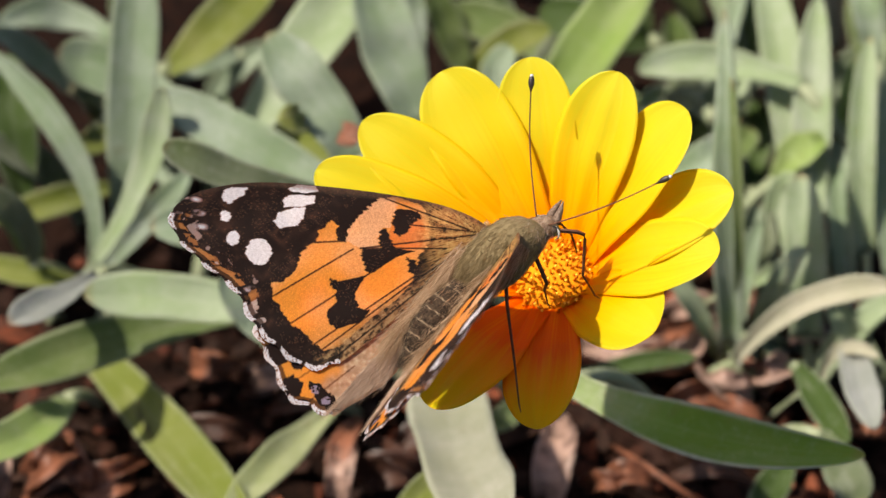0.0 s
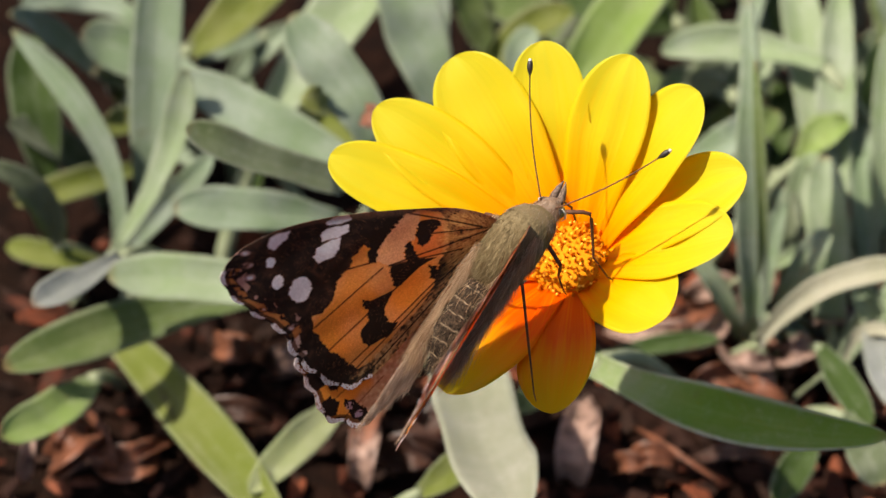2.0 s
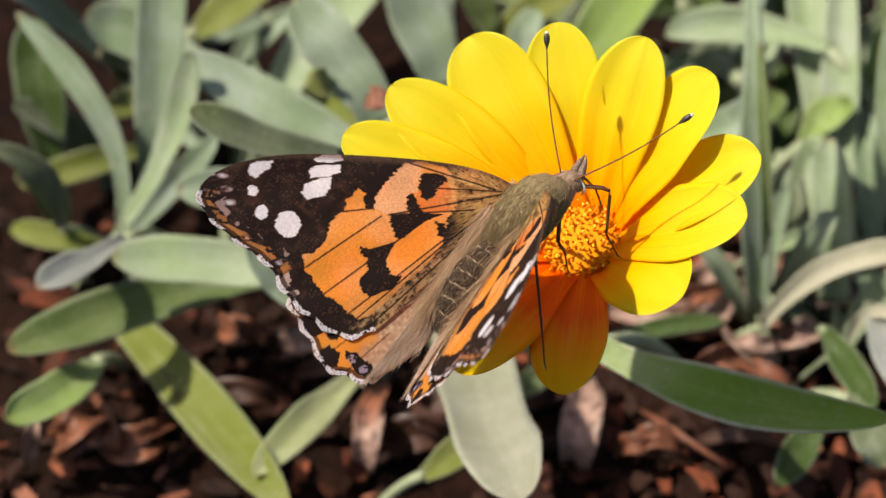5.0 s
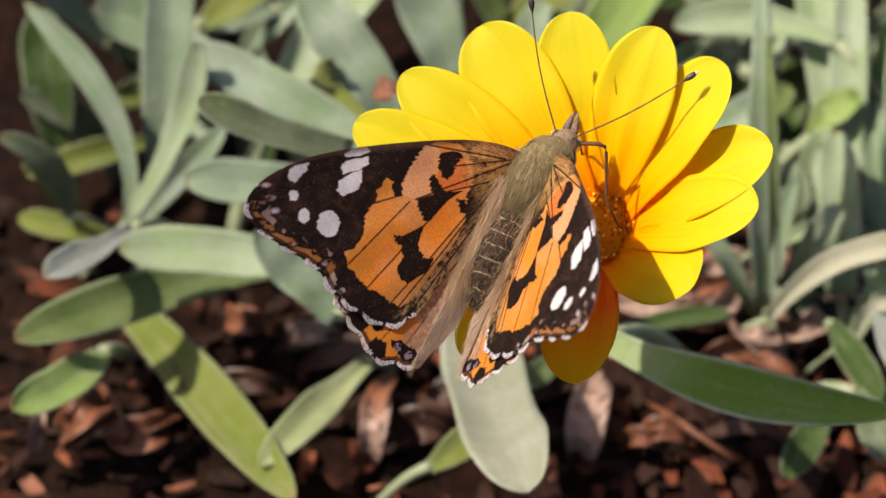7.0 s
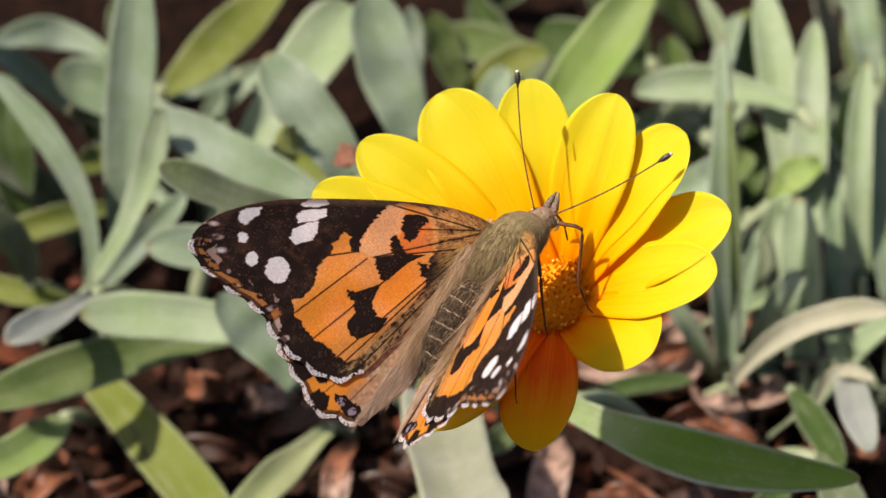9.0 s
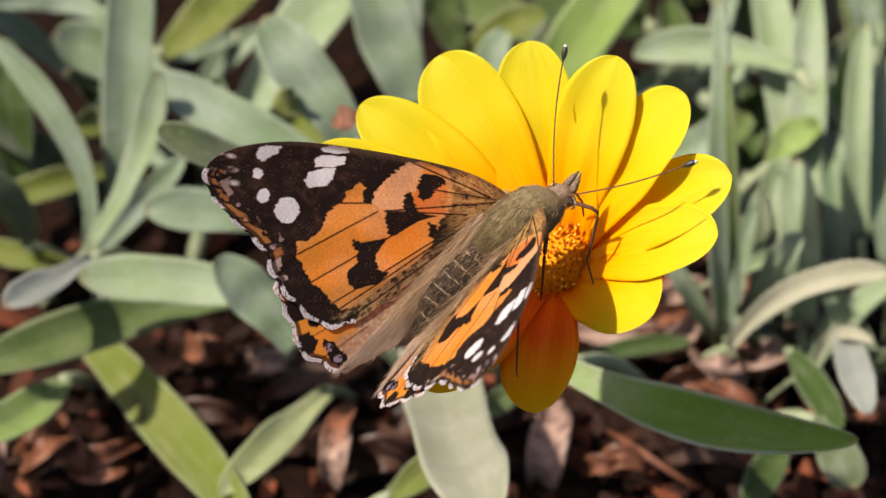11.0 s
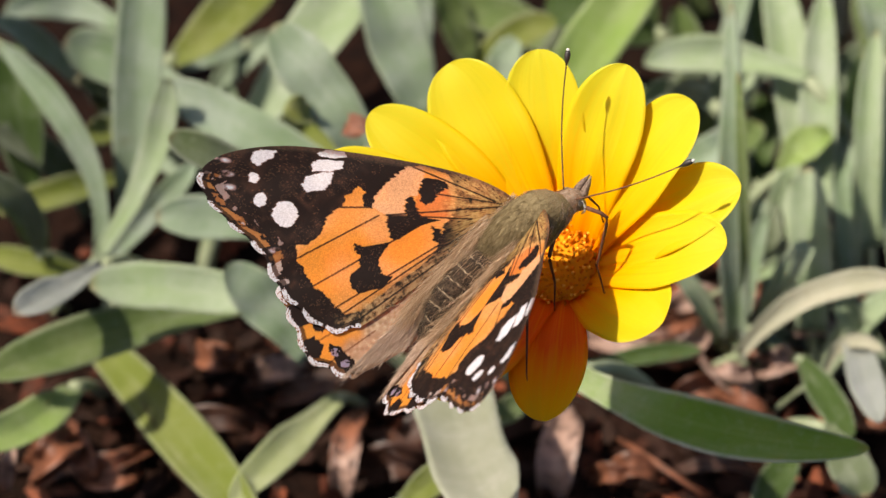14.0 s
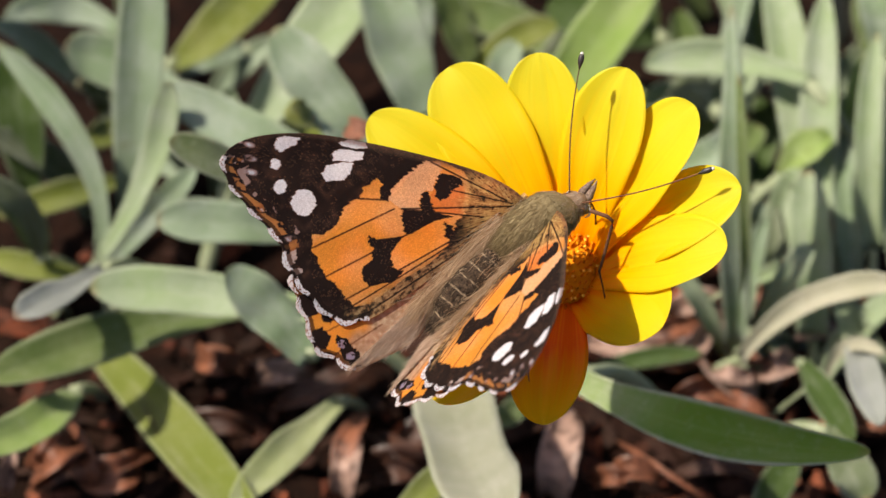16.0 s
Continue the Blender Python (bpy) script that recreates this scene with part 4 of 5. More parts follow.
def make_heart():
    base = np.array(FLOWER_BASE)
    bm = bmesh.new()
    m = Matrix.Translation(((FLOWER_HEART - base) * MM).tolist()) @ Vector(FACE.tolist()).to_track_quat("Z", "Y").to_matrix().to_4x4()
    bmesh.ops.create_uvsphere(bm, u_segments=24, v_segments=12, radius=1.0, matrix=m @ Matrix.Diagonal((4.1 * MM, 4.1 * MM, 1.9 * MM, 1)))
    part("flower_disc", bm, FLORET, flower, "domed orange heart of the flower")
    rng = np.random.RandomState(3)
    shapes = []
    for k in range(4):
        bow, tall = rng.uniform(0.05, 0.2), rng.uniform(0.7, 1.2)
        v, f = tube(np.array([(0, 0, -0.3), (0, 0, 0.35 * tall), (bow, 0, 0.75 * tall), (bow * 1.6, 0, tall)]) * MM, np.array([0.17, 0.17, 0.13, 0.20]) * MM, 6)
        first = mesh_object("floret", v, f, FLORET, flower)
        shapes.append(first.data)
        bpy.data.objects.remove(first)
    v2, f2 = [], []
    count = 150
    for k in range(count):
        rr = 4.1 * math.sqrt((k + 0.5) / count)
        az = k * 137.508
        h = 1.7 * math.sqrt(max(0.0, 1 - (rr / 4.5) ** 2))
        lean = rr / 3.9
        p = flower_point(az, rr, h)
        way = flower_point(az + rng.uniform(-14, 14), rr + 0.8 * lean, h + 1.0) - p
        ob = new("floret", shapes[k % 4])
        ob.parent = flower
        size = rng.uniform(0.5, 0.95)
        ob.matrix_local = Matrix.Translation(((p - base) * MM).tolist()) @ Vector(way.tolist()).to_track_quat("Z", "Y").to_matrix().to_4x4() @ Matrix.Rotation(rng.uniform(0, 6.28), 4, "Z") @ Matrix.Scale(size, 4)
        if k % 3 == 0:
            q = p + way / np.linalg.norm(way) * 1.1 * size
            e = q + rng.normal(size=3) * 0.18
            a, b = tube((np.array([e - FACE * 0.16, e, e + FACE * 0.15]) - base) * MM, np.array([0.08, 0.19, 0.07]) * MM, 5)
            f2 += [tuple(i + len(v2) for i in face) for face in b]
            v2 += a
    tagged(mesh_object("pollen", v2, f2, FLORET_TIP, flower, "yellow pollen grains on the florets"), kind="stuff")
    cup = [FLOWER_HEART - FACE * h for h in (0.6, 2.0, 4.5, 7.0, 9.0)]
    tube_object("flower_cup", (np.array(cup) - base) * MM, np.array([3.6, 4.4, 4.0, 2.6, 1.4]) * MM, SEPAL, flower, 16)
    foot = cup[-1]
    path = curve((foot - base), (foot - base) * np.array([0.45, 0.42, 0.55]), (0, 0, -1.5), 12)
    tube_object("flower_stalk", path * MM, np.linspace(1.2, 1.5, 12) * MM, STEM, flower, 12)


make_heart()


# ---- the butterfly; its own space: x to the head, y to its left, z out of its back, millimetres ----
butterfly = empty("butterfly", (0, 0, 0), "orange, black and white butterfly with half-open wings on the flower", "butterfly")
HINGE = {1: (0.0, 1.32, 0.0), -1: (1.1, -1.6, 0.0)}  # wing roots
BODY_AT, HEAD_AT = (-0.5, -0.6, 0.0), (-0.9, -0.6, 0.0)  # places of the body and the head between the wing roots
GROWTH = 1.0063  # the whole animal, over its drawn measures
butterfly.scale = (GROWTH, GROWTH, GROWTH)


def closed_curve(points, n):
    """Catmull-Rom through the points, evenly spaced by length."""
    p = np.array(points, float)
    k = len(p)
    out = []
    for i in range(k):
        a, b, c, d = p[i - 1], p[i], p[(i + 1) % k], p[(i + 2) % k]
        for t in np.linspace(0, 1, 24, endpoint=False):
            out.append(0.5 * (2 * b + (c - a) * t + (2 * a - 5 * b + 4 * c - d) * t * t + (3 * b - a - 3 * c + d) * t ** 3))
    out = np.array(out + [out[0]])
    leng = np.concatenate([[0], np.cumsum(np.linalg.norm(np.diff(out, axis=0), axis=1))])
    s = np.linspace(0, leng[-1], n, endpoint=False)
    return np.stack([np.interp(s, leng, out[:, 0]), np.interp(s, leng, out[:, 1])], 1), leng[-1]


def inside(poly, x, y):
    p = np.array(poly, float)
    hit = np.zeros(x.shape, bool)
    for (x0, y0), (x1, y1) in zip(p, np.roll(p, -1, 0)):
        if y0 == y1:
            continue
        c = (y0 > y) != (y1 > y)
        hit ^= c & (x < (x1 - x0) * (y - y0) / (y1 - y0) + x0)
    return hit


def seg_dist(x, y, a, b):
    a, b = np.array(a, float), np.array(b, float)
    d = b - a
    t = np.clip(((x - a[0]) * d[0] + (y - a[1]) * d[1]) / (d @ d), 0, 1)
    return np.hypot(x - a[0] - t * d[0], y - a[1] - t * d[1])


SHEDDING = 0.97  # worn scales reflect this share
SOOT, ORANGE, CREAM, WHITE = np.array([0.020, 0.009, 0.006]), np.array([1.0, 0.40, 0.052]), np.array([1.0, 0.60, 0.33]), np.array([0.96, 0.95, 1.0])
TAN, RUST, BLUE = np.array([0.62, 0.45, 0.29]), np.array([0.86, 0.18, 0.022]), np.array([0.36, 0.36, 0.50])


def ragged(x, y, amount=0.34):
    """Scale rows make every colour edge saw-toothed along the veins, which fan from the root."""
    u, v = x + 2.0, y
    r = np.hypot(u, v) + 1e-6
    a = np.arctan2(v, -u)
    tooth = amount * (vnoise(a * 15.0, r * 0.2, 3.0, 3) - 0.5) + 0.8 * amount * (vnoise(a * 34.0, r * 0.4, 3.0, 4) - 0.5)
    fine = 0.10 * (vnoise(x, y, 7.0, 5) - 0.5)
    return x + u / r * tooth + fine, y + v / r * tooth + 0.10 * (vnoise(x, y, 7.0, 6) - 0.5)


def streaks(x, y, seed):
    """Rows of scales that run out from the wing root, 0 to 1."""
    u, v = x + 1.0, y
    r, a = np.hypot(u, v), np.arctan2(v, -u)
    return 0.5 * vnoise(a * 22.0, r * 0.55, 3.0, seed) + 0.3 * vnoise(a * 9.0, r * 0.25, 3.0, seed + 1) + 0.2 * vnoise(x, y, 9.0, seed + 2)


def lay(c, mask, colour, a=1.0):
    m = (mask.astype(float) * a)[:, None]
    return c * (1 - m) + colour * m


FORE_EDGE = [(0, -0), (-0.7, 4), (-3.2, 9), (-7.3, 15.5), (-10.9, 20.3), (-14.7, 23.6), (-17.7, 24.5), (-19.3, 22.9), (-19.8, 19.1), (-19.9, 15.2), (-21.2, 11.9), (-21.6, 8.2), (-21.2, 5.2), (-18.8, 3.1), (-12.4, 1.6), (-2.7, -0.1)]
HIND_EDGE = [(-2.5, 0.1), (-14.9, 9.4), (-19.9, 11.7), (-22.3, 11.5), (-23.4, 9.5), (-24.6, 6.8), (-25.5, 5), (-25.1, 3.3), (-24.2, 0.6), (-22.7, -0.1), (-17.1, -1.7), (-11.6, 0.2), (-4.3, -0.3)]


def fringe(c, x, y, edge_d, margin, period, s, seed, fill):
    """White fringe with sooty nicks along the outer margin; fill is how much of it is white."""
    tooth = 0.5 + 0.5 * np.sin(2 * math.pi * s / period)
    lit = tooth + 0.35 * (vnoise(x, y, 4, seed + 1) - 0.5)
    dash = vnoise(x, y, 12, seed + 3) > 0.25
    white = margin & dash & (edge_d < 0.25 + 0.20 * tooth + 0.14 * vnoise(x, y, 9, seed)) & (lit > 1 - fill)
    dark = margin & (edge_d < 0.75 + 0.25 * tooth) & ~white
    c = lay(c, dark, SOOT, 0.85)
    return lay(c, white, WHITE, 0.9)


def fore_colours(x, y, edge_d, margin, s):
    wx, wy = ragged(x, y)
    c = np.tile(SOOT, (len(x), 1))
    c = c + (np.array([0.045, 0.02, 0.012]) * (vnoise(x, y, 1.6, 9) ** 3)[:, None])
    field = inside([(-17, 12.9), (-16.2, 12), (-14.3, 12), (-12.9, 12.5), (-11.4, 12.1), (-10.2, 12.5), (-8.8, 12.1), (-8.9, 11.4), (-9.9, 10.4), (-9.5, 10), (-8.5, 10.8), (-7, 10.7), (-5.7, 10.4), (-4.6, 10.1), (-3.3, 9), (-2.3, 6.5), (-2.6, 5.3), (-4.6, 3.5), (-6.1, 3.7), (-7.5, 2.9), (-9, 2.5), (-11, 2.7), (-13.6, 3.4), (-15.5, 3.7), (-17.6, 4.1), (-18.9, 5), (-18.9, 6.1), (-18.7, 7.3), (-18.9, 9), (-18.4, 10.5), (-18.1, 11.9)], wx, wy)
    tone = smooth(0.25, 0.8, vnoise(x, y, 0.35, 2))[:, None]
    orange = ORANGE * (1 - 0.35 * tone) + CREAM * 0.35 * tone
    c = np.where(field[:, None], orange, c)
    c = lay(c, inside([(-9.5, 10), (-8.3, 10.7), (-6.9, 10.7), (-5.6, 10.2), (-4.4, 10), (-3.4, 8.9), (-4.1, 7.9), (-5, 7.8), (-5.8, 7.4), (-6.3, 8), (-7.3, 7.8), (-8.1, 7), (-9.2, 8.4)], wx, wy), CREAM, 0.8)
    c = lay(c, inside([(-5.7, 7.5), (-3.4, 6), (-3.3, 5.3), (-5, 3.9), (-5.8, 4.1), (-7.2, 5.8), (-6.5, 6.8)], wx, wy) & field, RUST, 0.6)
    # basal olive dusting and the brown hind margin
    base = smooth(7.0, 4.2, np.hypot(x + 0.6, y - 0.3) + 0.8 * (vnoise(x, y, 1.2, 12) - 0.5))
    speck = 0.6 * vnoise(x, y, 13.0, 13) + 0.4 * vnoise(x * 0.8 + y * 0.6, y * 0.8 - x * 0.6, 4.0, 23)
    rays = vnoise(np.arctan2(y - 0.3, x + 0.6) * 9.0, np.hypot(x, y) * 0.5, 2.0, 29)
    row = streaks(x, y, 70)
    dust = np.array([0.035, 0.022, 0.010]) + np.array([0.72, 0.52, 0.18]) * (smooth(0.32, 0.60, 0.65 * row + 0.35 * speck) * (0.6 + 0.6 * rays))[:, None]
    c = lay(c, base > 0.5 * vnoise(x, y, 9.0, 14) + 0.2, 0, 0) * (1 - 0.9 * base[:, None]) + dust * 0.9 * base[:, None]
    back = smooth(2.7, 1.2, seg_dist(x, y, (-19.4, 3), (-6.2, -0.4)) + 0.5 * (vnoise(x, y, 1.5, 15) - 0.5))
    brown = np.array([0.05, 0.034, 0.016]) + np.array([0.60, 0.43, 0.20]) * smooth(0.36, 0.66, 0.6 * row + 0.4 * speck)[:, None]
    c = c * (1 - 0.85 * back[:, None]) + brown * 0.85 * back[:, None]
    for poly in FORE_BLACK:
        c = lay(c, inside(poly, wx, wy), SOOT)
    for poly in FORE_WHITE:
        c = lay(c, inside(poly, wx, wy), WHITE)
    for px, py, rx, fade in FORE_SPOTS:
        d = np.hypot(wx - px, wy - py) / rx
        if fade == 1:
            c = lay(c, d < 1, WHITE)
            continue
        # faint marks near the tip, drawn out along the veins
        ax = np.array([px + 2.0, py]) / math.hypot(px + 2.0, py)
        u, v = (x - px) * ax[0] + (y - py) * ax[1], (y - py) * ax[0] - (x - px) * ax[1]
        soft = smooth(1.0, 0.2, np.hypot(u / (rx * 2.1), v / (rx * 0.95))) * smooth(0.3, 0.6, streaks(x, y, 80))
        c = lay(c, soft, WHITE, min(1.0, fade * 1.7))
    for a, b in FORE_VEINS:
        c = lay(c, seg_dist(x, y, a, b) < 0.085, SOOT, 0.92)
    # pale scales along the leading edge near the root
    lead = smooth(0.9, 0.2, edge_d) * (~margin) * smooth(-17, -6, x)
    c = c * (1 - 0.7 * lead[:, None]) + (np.array([0.10, 0.07, 0.045]) * (0.4 + 1.4 * speck[:, None])) * 0.7 * lead[:, None]
    c = c * (0.80 + 0.4 * vnoise(x, y, 14.0, 24))[:, None]
    c = lay(c, (vnoise(x, y, 16.0, 25) > 0.84) & (vnoise(x, y, 1.1, 28) > 0.45) & (c.sum(1) < 0.12), np.array([0.26, 0.15, 0.08]), 0.45)
    # rusty crescents inside the margin
    tooth = 0.5 + 0.5 * np.sin(2 * math.pi * s / 2.9 + 2.2)
    cres = margin & (y > 12) & (edge_d > 0.75) & (edge_d < 1.7) & (tooth > 0.45)
    c = lay(c, cres & (vnoise(x, y, 3.0, 17) > 0.42), np.array([0.42, 0.19, 0.06]), 0.75)
    c = lay(c, margin & (y > 13) & (edge_d > 1.7) & (edge_d < 2.7) & (vnoise(x, y, 2.2, 18) > 0.66), np.array([0.55, 0.46, 0.42]), 0.6)
    dashes = vnoise(np.arctan2(y, -x - 2.0) * 15.0, edge_d * 0.2, 3.0, 27)
    rim = margin & (y > 11) & (edge_d > 0.3) & (edge_d < 1.5)
    c = lay(c, rim & (dashes > 0.66), np.array([0.80, 0.72, 0.66]), 0.7)
    c = lay(c, rim & (dashes < 0.30), np.array([0.62, 0.30, 0.09]), 0.7)
    return fringe(c, x, y, edge_d, margin, 2.9, s, 20, 0.52 + 0.40 * smooth(22, 7, y))


def hind_colours(x, y, edge_d, margin, s):
    wx, wy = ragged(x, y)
    tone = vnoise(x, y, 0.5, 30)[:, None]
    c = np.tile(ORANGE * 0.92, (len(x), 1)) * (0.85 + 0.3 * tone)
    hairy = smooth(5.8, 3.2, seg_dist(x, y, (-22, -1.9), (-4.6, 0.2)) + 1.6 * (vnoise(x, y, 0.7, 31) - 0.5))
    fur = TAN * (0.55 + 0.8 * vnoise(x, y, 3.0, 32)[:, None])
    c = c * (1 - hairy[:, None]) + fur * hairy[:, None]
    for poly in HIND_BLACK:
        c = lay(c, inside(poly, wx, wy), SOOT)
    for px, py, r in HIND_BLUE:
        c = lay(c, (np.hypot(wx - px, wy - py) < r) & (vnoise(x, y, 5.0, 33) > 0.42), BLUE, 0.9)
    for a, b in HIND_VEINS:
        c = lay(c, seg_dist(x, y, a, b) < 0.08, SOOT, 0.7)
    return fringe(c, x, y, edge_d, margin, 2.6, s, 40, 0.93)


def under_colours(c, x, y, seed, marble):
    """The underside: rosy brown, with dark cells between cream veins that fan from the root; paler copies of the upper marks."""
    u, v = x + 1.0, y
    r, a = np.hypot(u, v), np.arctan2(v, -u)
    n1, n2 = vnoise(x, y, 0.55, seed), vnoise(x, y, 1.6, seed + 1)
    cell = 0.75 * vnoise(a * 2.6, r * 0.15, 3.0, seed + 2) + 0.25 * vnoise(x, y, 2.4, seed + 3)
    m = np.array([0.86, 0.62, 0.47]) * (0.7 + 0.45 * n1[:, None])
    m = lay(m, smooth(0.50, 0.56, cell), np.array([0.20, 0.105, 0.06]), 0.85)
    m = lay(m, smooth(0.07, 0.03, np.abs(cell - 0.47)), np.array([1.0, 0.90, 0.74]), 0.85)
    m = m * (0.75 + 0.5 * n2[:, None])
    near_root = smooth(13.0, 7.0, r + 2.0 * (n1 - 0.5))
    k = np.maximum(marble, 0.9 * near_root)[:, None]
    pale = np.clip(c * 0.78 + np.array([0.20, 0.145, 0.11]) * (0.6 + 0.8 * n2[:, None]), 0, 1)
    return m * k + pale * (1 - k)


FORE_BLACK = []
FORE_BLACK.append([(-8.4, 12), (-6.9, 12.2), (-5.1, 11.4), (-3.9, 10.1), (-4.6, 10), (-5.8, 10.2), (-7.1, 10.5), (-8.4, 10.4), (-9.6, 9.8), (-10, 10.6)])
FORE_BLACK.append([(-4.2, 8), (-3.6, 7.5), (-3, 6.2), (-3.1, 5.6), (-3.7, 5.7), (-4.3, 6.1), (-5.2, 5.8), (-6, 6.2), (-5.9, 6.8), (-5.4, 7.5)])
FORE_BLACK.append([(-6.5, 8), (-6.1, 7.7), (-6.5, 6.8), (-7.2, 5.8), (-7.8, 6), (-8.1, 6.9), (-7.3, 7.7)])
FORE_BLACK.append([(-9.2, 8.3), (-7.1, 5.8), (-6, 4.1), (-7.8, 5.3), (-8.6, 5.5), (-10.1, 5.9), (-10.6, 6.4), (-10.1, 7.3)])
FORE_BLACK.append([(-13.3, 9.1), (-13, 8.1), (-11.3, 6.7), (-10.5, 6.2), (-11.7, 6.3), (-12.6, 6.2), (-13.5, 5.5), (-13.6, 4.8), (-13.2, 4), (-13.9, 3.9), (-14.6, 4), (-16.1, 5), (-16.6, 5.4), (-16.5, 6.2), (-16.3, 6.9), (-15.6, 7.2), (-14.7, 7), (-13.8, 7.6), (-13.7, 8.4)])
FORE_BLACK.append([(-7, 4.5), (-6.8, 3.7), (-7.2, 2.9), (-7.9, 2.7), (-7.9, 3.5)])
FORE_WHITE = []
FORE_WHITE.append([(-13.2, 21.9), (-12.5, 21.5), (-11.5, 20.3), (-12.1, 20), (-12.9, 20.5), (-13.9, 20.7), (-13.8, 21.5)])
FORE_WHITE.append([(-9.2, 17.3), (-8.3, 16.8), (-7.3, 15.4), (-7.6, 15), (-8.4, 15.7), (-9.1, 16.7)])
FORE_WHITE.append([(-10.1, 17), (-9.4, 16.6), (-8, 14.9), (-8.7, 14.6), (-9.6, 15.1), (-10.8, 16.5)])
FORE_WHITE.append([(-12.4, 16.4), (-11.6, 16.6), (-10.8, 16.2), (-9.4, 14.8), (-10.5, 14.4), (-11.3, 14.4), (-12.6, 15.5)])
FORE_SPOTS = [(-15.6, 15.7, 1.25, 1), (-16.1, 18.4, 0.68, 1), (-15, 20.3, 0.51, 1), (-16.3, 22.4, 0.38, 0.5), (-15.5, 23.4, 0.33, 0.4), (-17.2, 21.4, 0.43, 0.45), (-18.9, 14.2, 0.38, 0.35), (-16, 24.3, 0.22, 0.3)]
FORE_VEINS = [((-9.7, 8.9), (-19, 12.4)), ((-7.5, 5.2), (-20.1, 9.5)), ((-8, 2.7), (-20.3, 6.5)), ((-9.6, 10), (-11.5, 12.1)), ((-4, 2), (-9.2, 8.4)), ((-2.5, 0.1), (-18.5, 3.7)), ((-1.2, 0.6), (-9.2, 8.4)), ((-1.0, 0.8), (-5.4, 7.6)), ((-1.4, 0.2), (-8.6, 2.5)), ((-8.6, 2.5), (-20.6, 5.6)), ((-4.0, 9.5), (-1.2, 1.4))]
HIND_BLACK = []
HIND_BLACK.append([(-21.1, 12.1), (-20.9, 11.1), (-21.8, 10.1), (-22.5, 10.5), (-22.2, 11.4)])
HIND_BLACK.append([(-23, 9.6), (-22.1, 9.3), (-21.9, 7.9), (-22.6, 6.9), (-23.5, 7.4), (-23.8, 8.7)])
HIND_BLACK.append([(-21.7, 8.3), (-21.7, 7.3), (-22.2, 5.6), (-22.8, 5.5), (-22.7, 6.9)])
HIND_BLACK.append([(-24.4, 6.3), (-23.5, 5.9), (-23.4, 4.6), (-24.3, 4), (-25.2, 4.6), (-25.3, 5.6)])
HIND_BLACK.append([(-23.1, 4.4), (-22.5, 3.4), (-22.4, 1.5), (-23.2, 0.3), (-24, 1), (-23.9, 2.6)])
HIND_BLACK.append([(-25.6, 5.4), (-24.7, 3.8), (-24.4, 1.7), (-24.1, 0.6), (-24.9, 1.2), (-25.4, 3.3)])
HIND_BLUE = [(-23.2, 3.3, 0.43), (-23.3, 1.7, 0.49)]
HIND_VEINS = [((-23.6, 5.3), (-17.4, 3.2)), ((-23.7, 8.3), (-18.2, 6.7)), ((-24.6, 3.1), (-19.1, 1.8))]


def wing(name, edge, centre, colours, marble, rings, steps, side, margin_from, margin_to, sag, label):
    """A thin two-sided wing membrane, patterned scale by scale; side 1 is the butterfly's left, -1 its right."""
    rim, total = closed_curve(edge, steps)
    s_len = np.arange(steps) / steps * total
    # scalloped outer margin
    p = np.array(edge, float)
    i0 = int(np.argmin(np.hypot(*(rim - p[margin_from]).T)))
    i1 = int(np.argmin(np.hypot(*(rim - p[margin_to]).T)))
    on = (np.arange(steps) >= min(i0, i1)) & (np.arange(steps) <= max(i0, i1))
    out = rim - np.array(centre)
    leng = np.hypot(*out.T)
    per = 2.9 if "fore" in name else 2.6
    bite = np.where(on, 0.20 * np.sin(2 * math.pi * s_len / per) + 0.03 * np.sin(s_len * 14.0), 0.0)
    rim = rim + out / leng[:, None] * bite[:, None]
    out = rim - np.array(centre)
    leng = np.hypot(*out.T)
    r = np.linspace(0, 1, rings) ** 0.8
    r[0] = 0.004
    P = np.array(centre)[None, None, :] + out[None] * r[:, None, None]
    x, y = P[..., 0].ravel(), P[..., 1].ravel()
    edge_d = (leng[None] * (1 - r[:, None])).ravel()
    margin = np.tile(on, rings)
    sl = np.tile(s_len, rings)
    top = colours(x, y, edge_d, margin, sl)
    low = under_colours(top, x, y, 50, marble)
    z = sag * (y / 20.0) ** 2 + 0.10 * (vnoise(x, y, 0.32, 60) - 0.5) + 0.05 * np.sin((x * 0.55 + y * 0.85) * 1.25)
    V = np.stack([x, y * side, z], 1)
    thick = 0.05
    W = V - np.array([0, 0, thick])
    i, j = np.meshgrid(np.arange(rings - 1), np.arange(steps), indexing="ij")
    a = (i * steps + j).ravel()
    b = (i * steps + (j + 1) % steps).ravel()
    f = np.stack([a, a + steps, b + steps, b], 1)
    k = rings * steps
    g = f[:, ::-1] + k
    e = (rings - 1) * steps + np.arange(steps)
    e2 = (rings - 1) * steps + (np.arange(steps) + 1) % steps
    h = np.stack([e, e + k, e2 + k, e2], 1)
    F = np.concatenate([f, g, h])
    if side < 0:
        F = F[:, ::-1]
    return mesh_object(name, np.concatenate([V, W]) * MM, F.copy(), WING, butterfly, label, True, (("col", np.concatenate([top, low]) * SHEDDING),))


WINGS = {}
for side in (1, -1):
    WINGS["fore", side] = wing("forewing", FORE_EDGE, (-11, 9.7), fore_colours, 0.8, 150, 760, side, 6, 13, 0.5, "orange forewing with black tip and white spots")
    WINGS["hind", side] = wing("hindwing", HIND_EDGE, (-17.4, 3.9), hind_colours, 0.92, 90, 460, side, 2, 8, 0.3, "orange hindwing with scalloped white-edged margin")


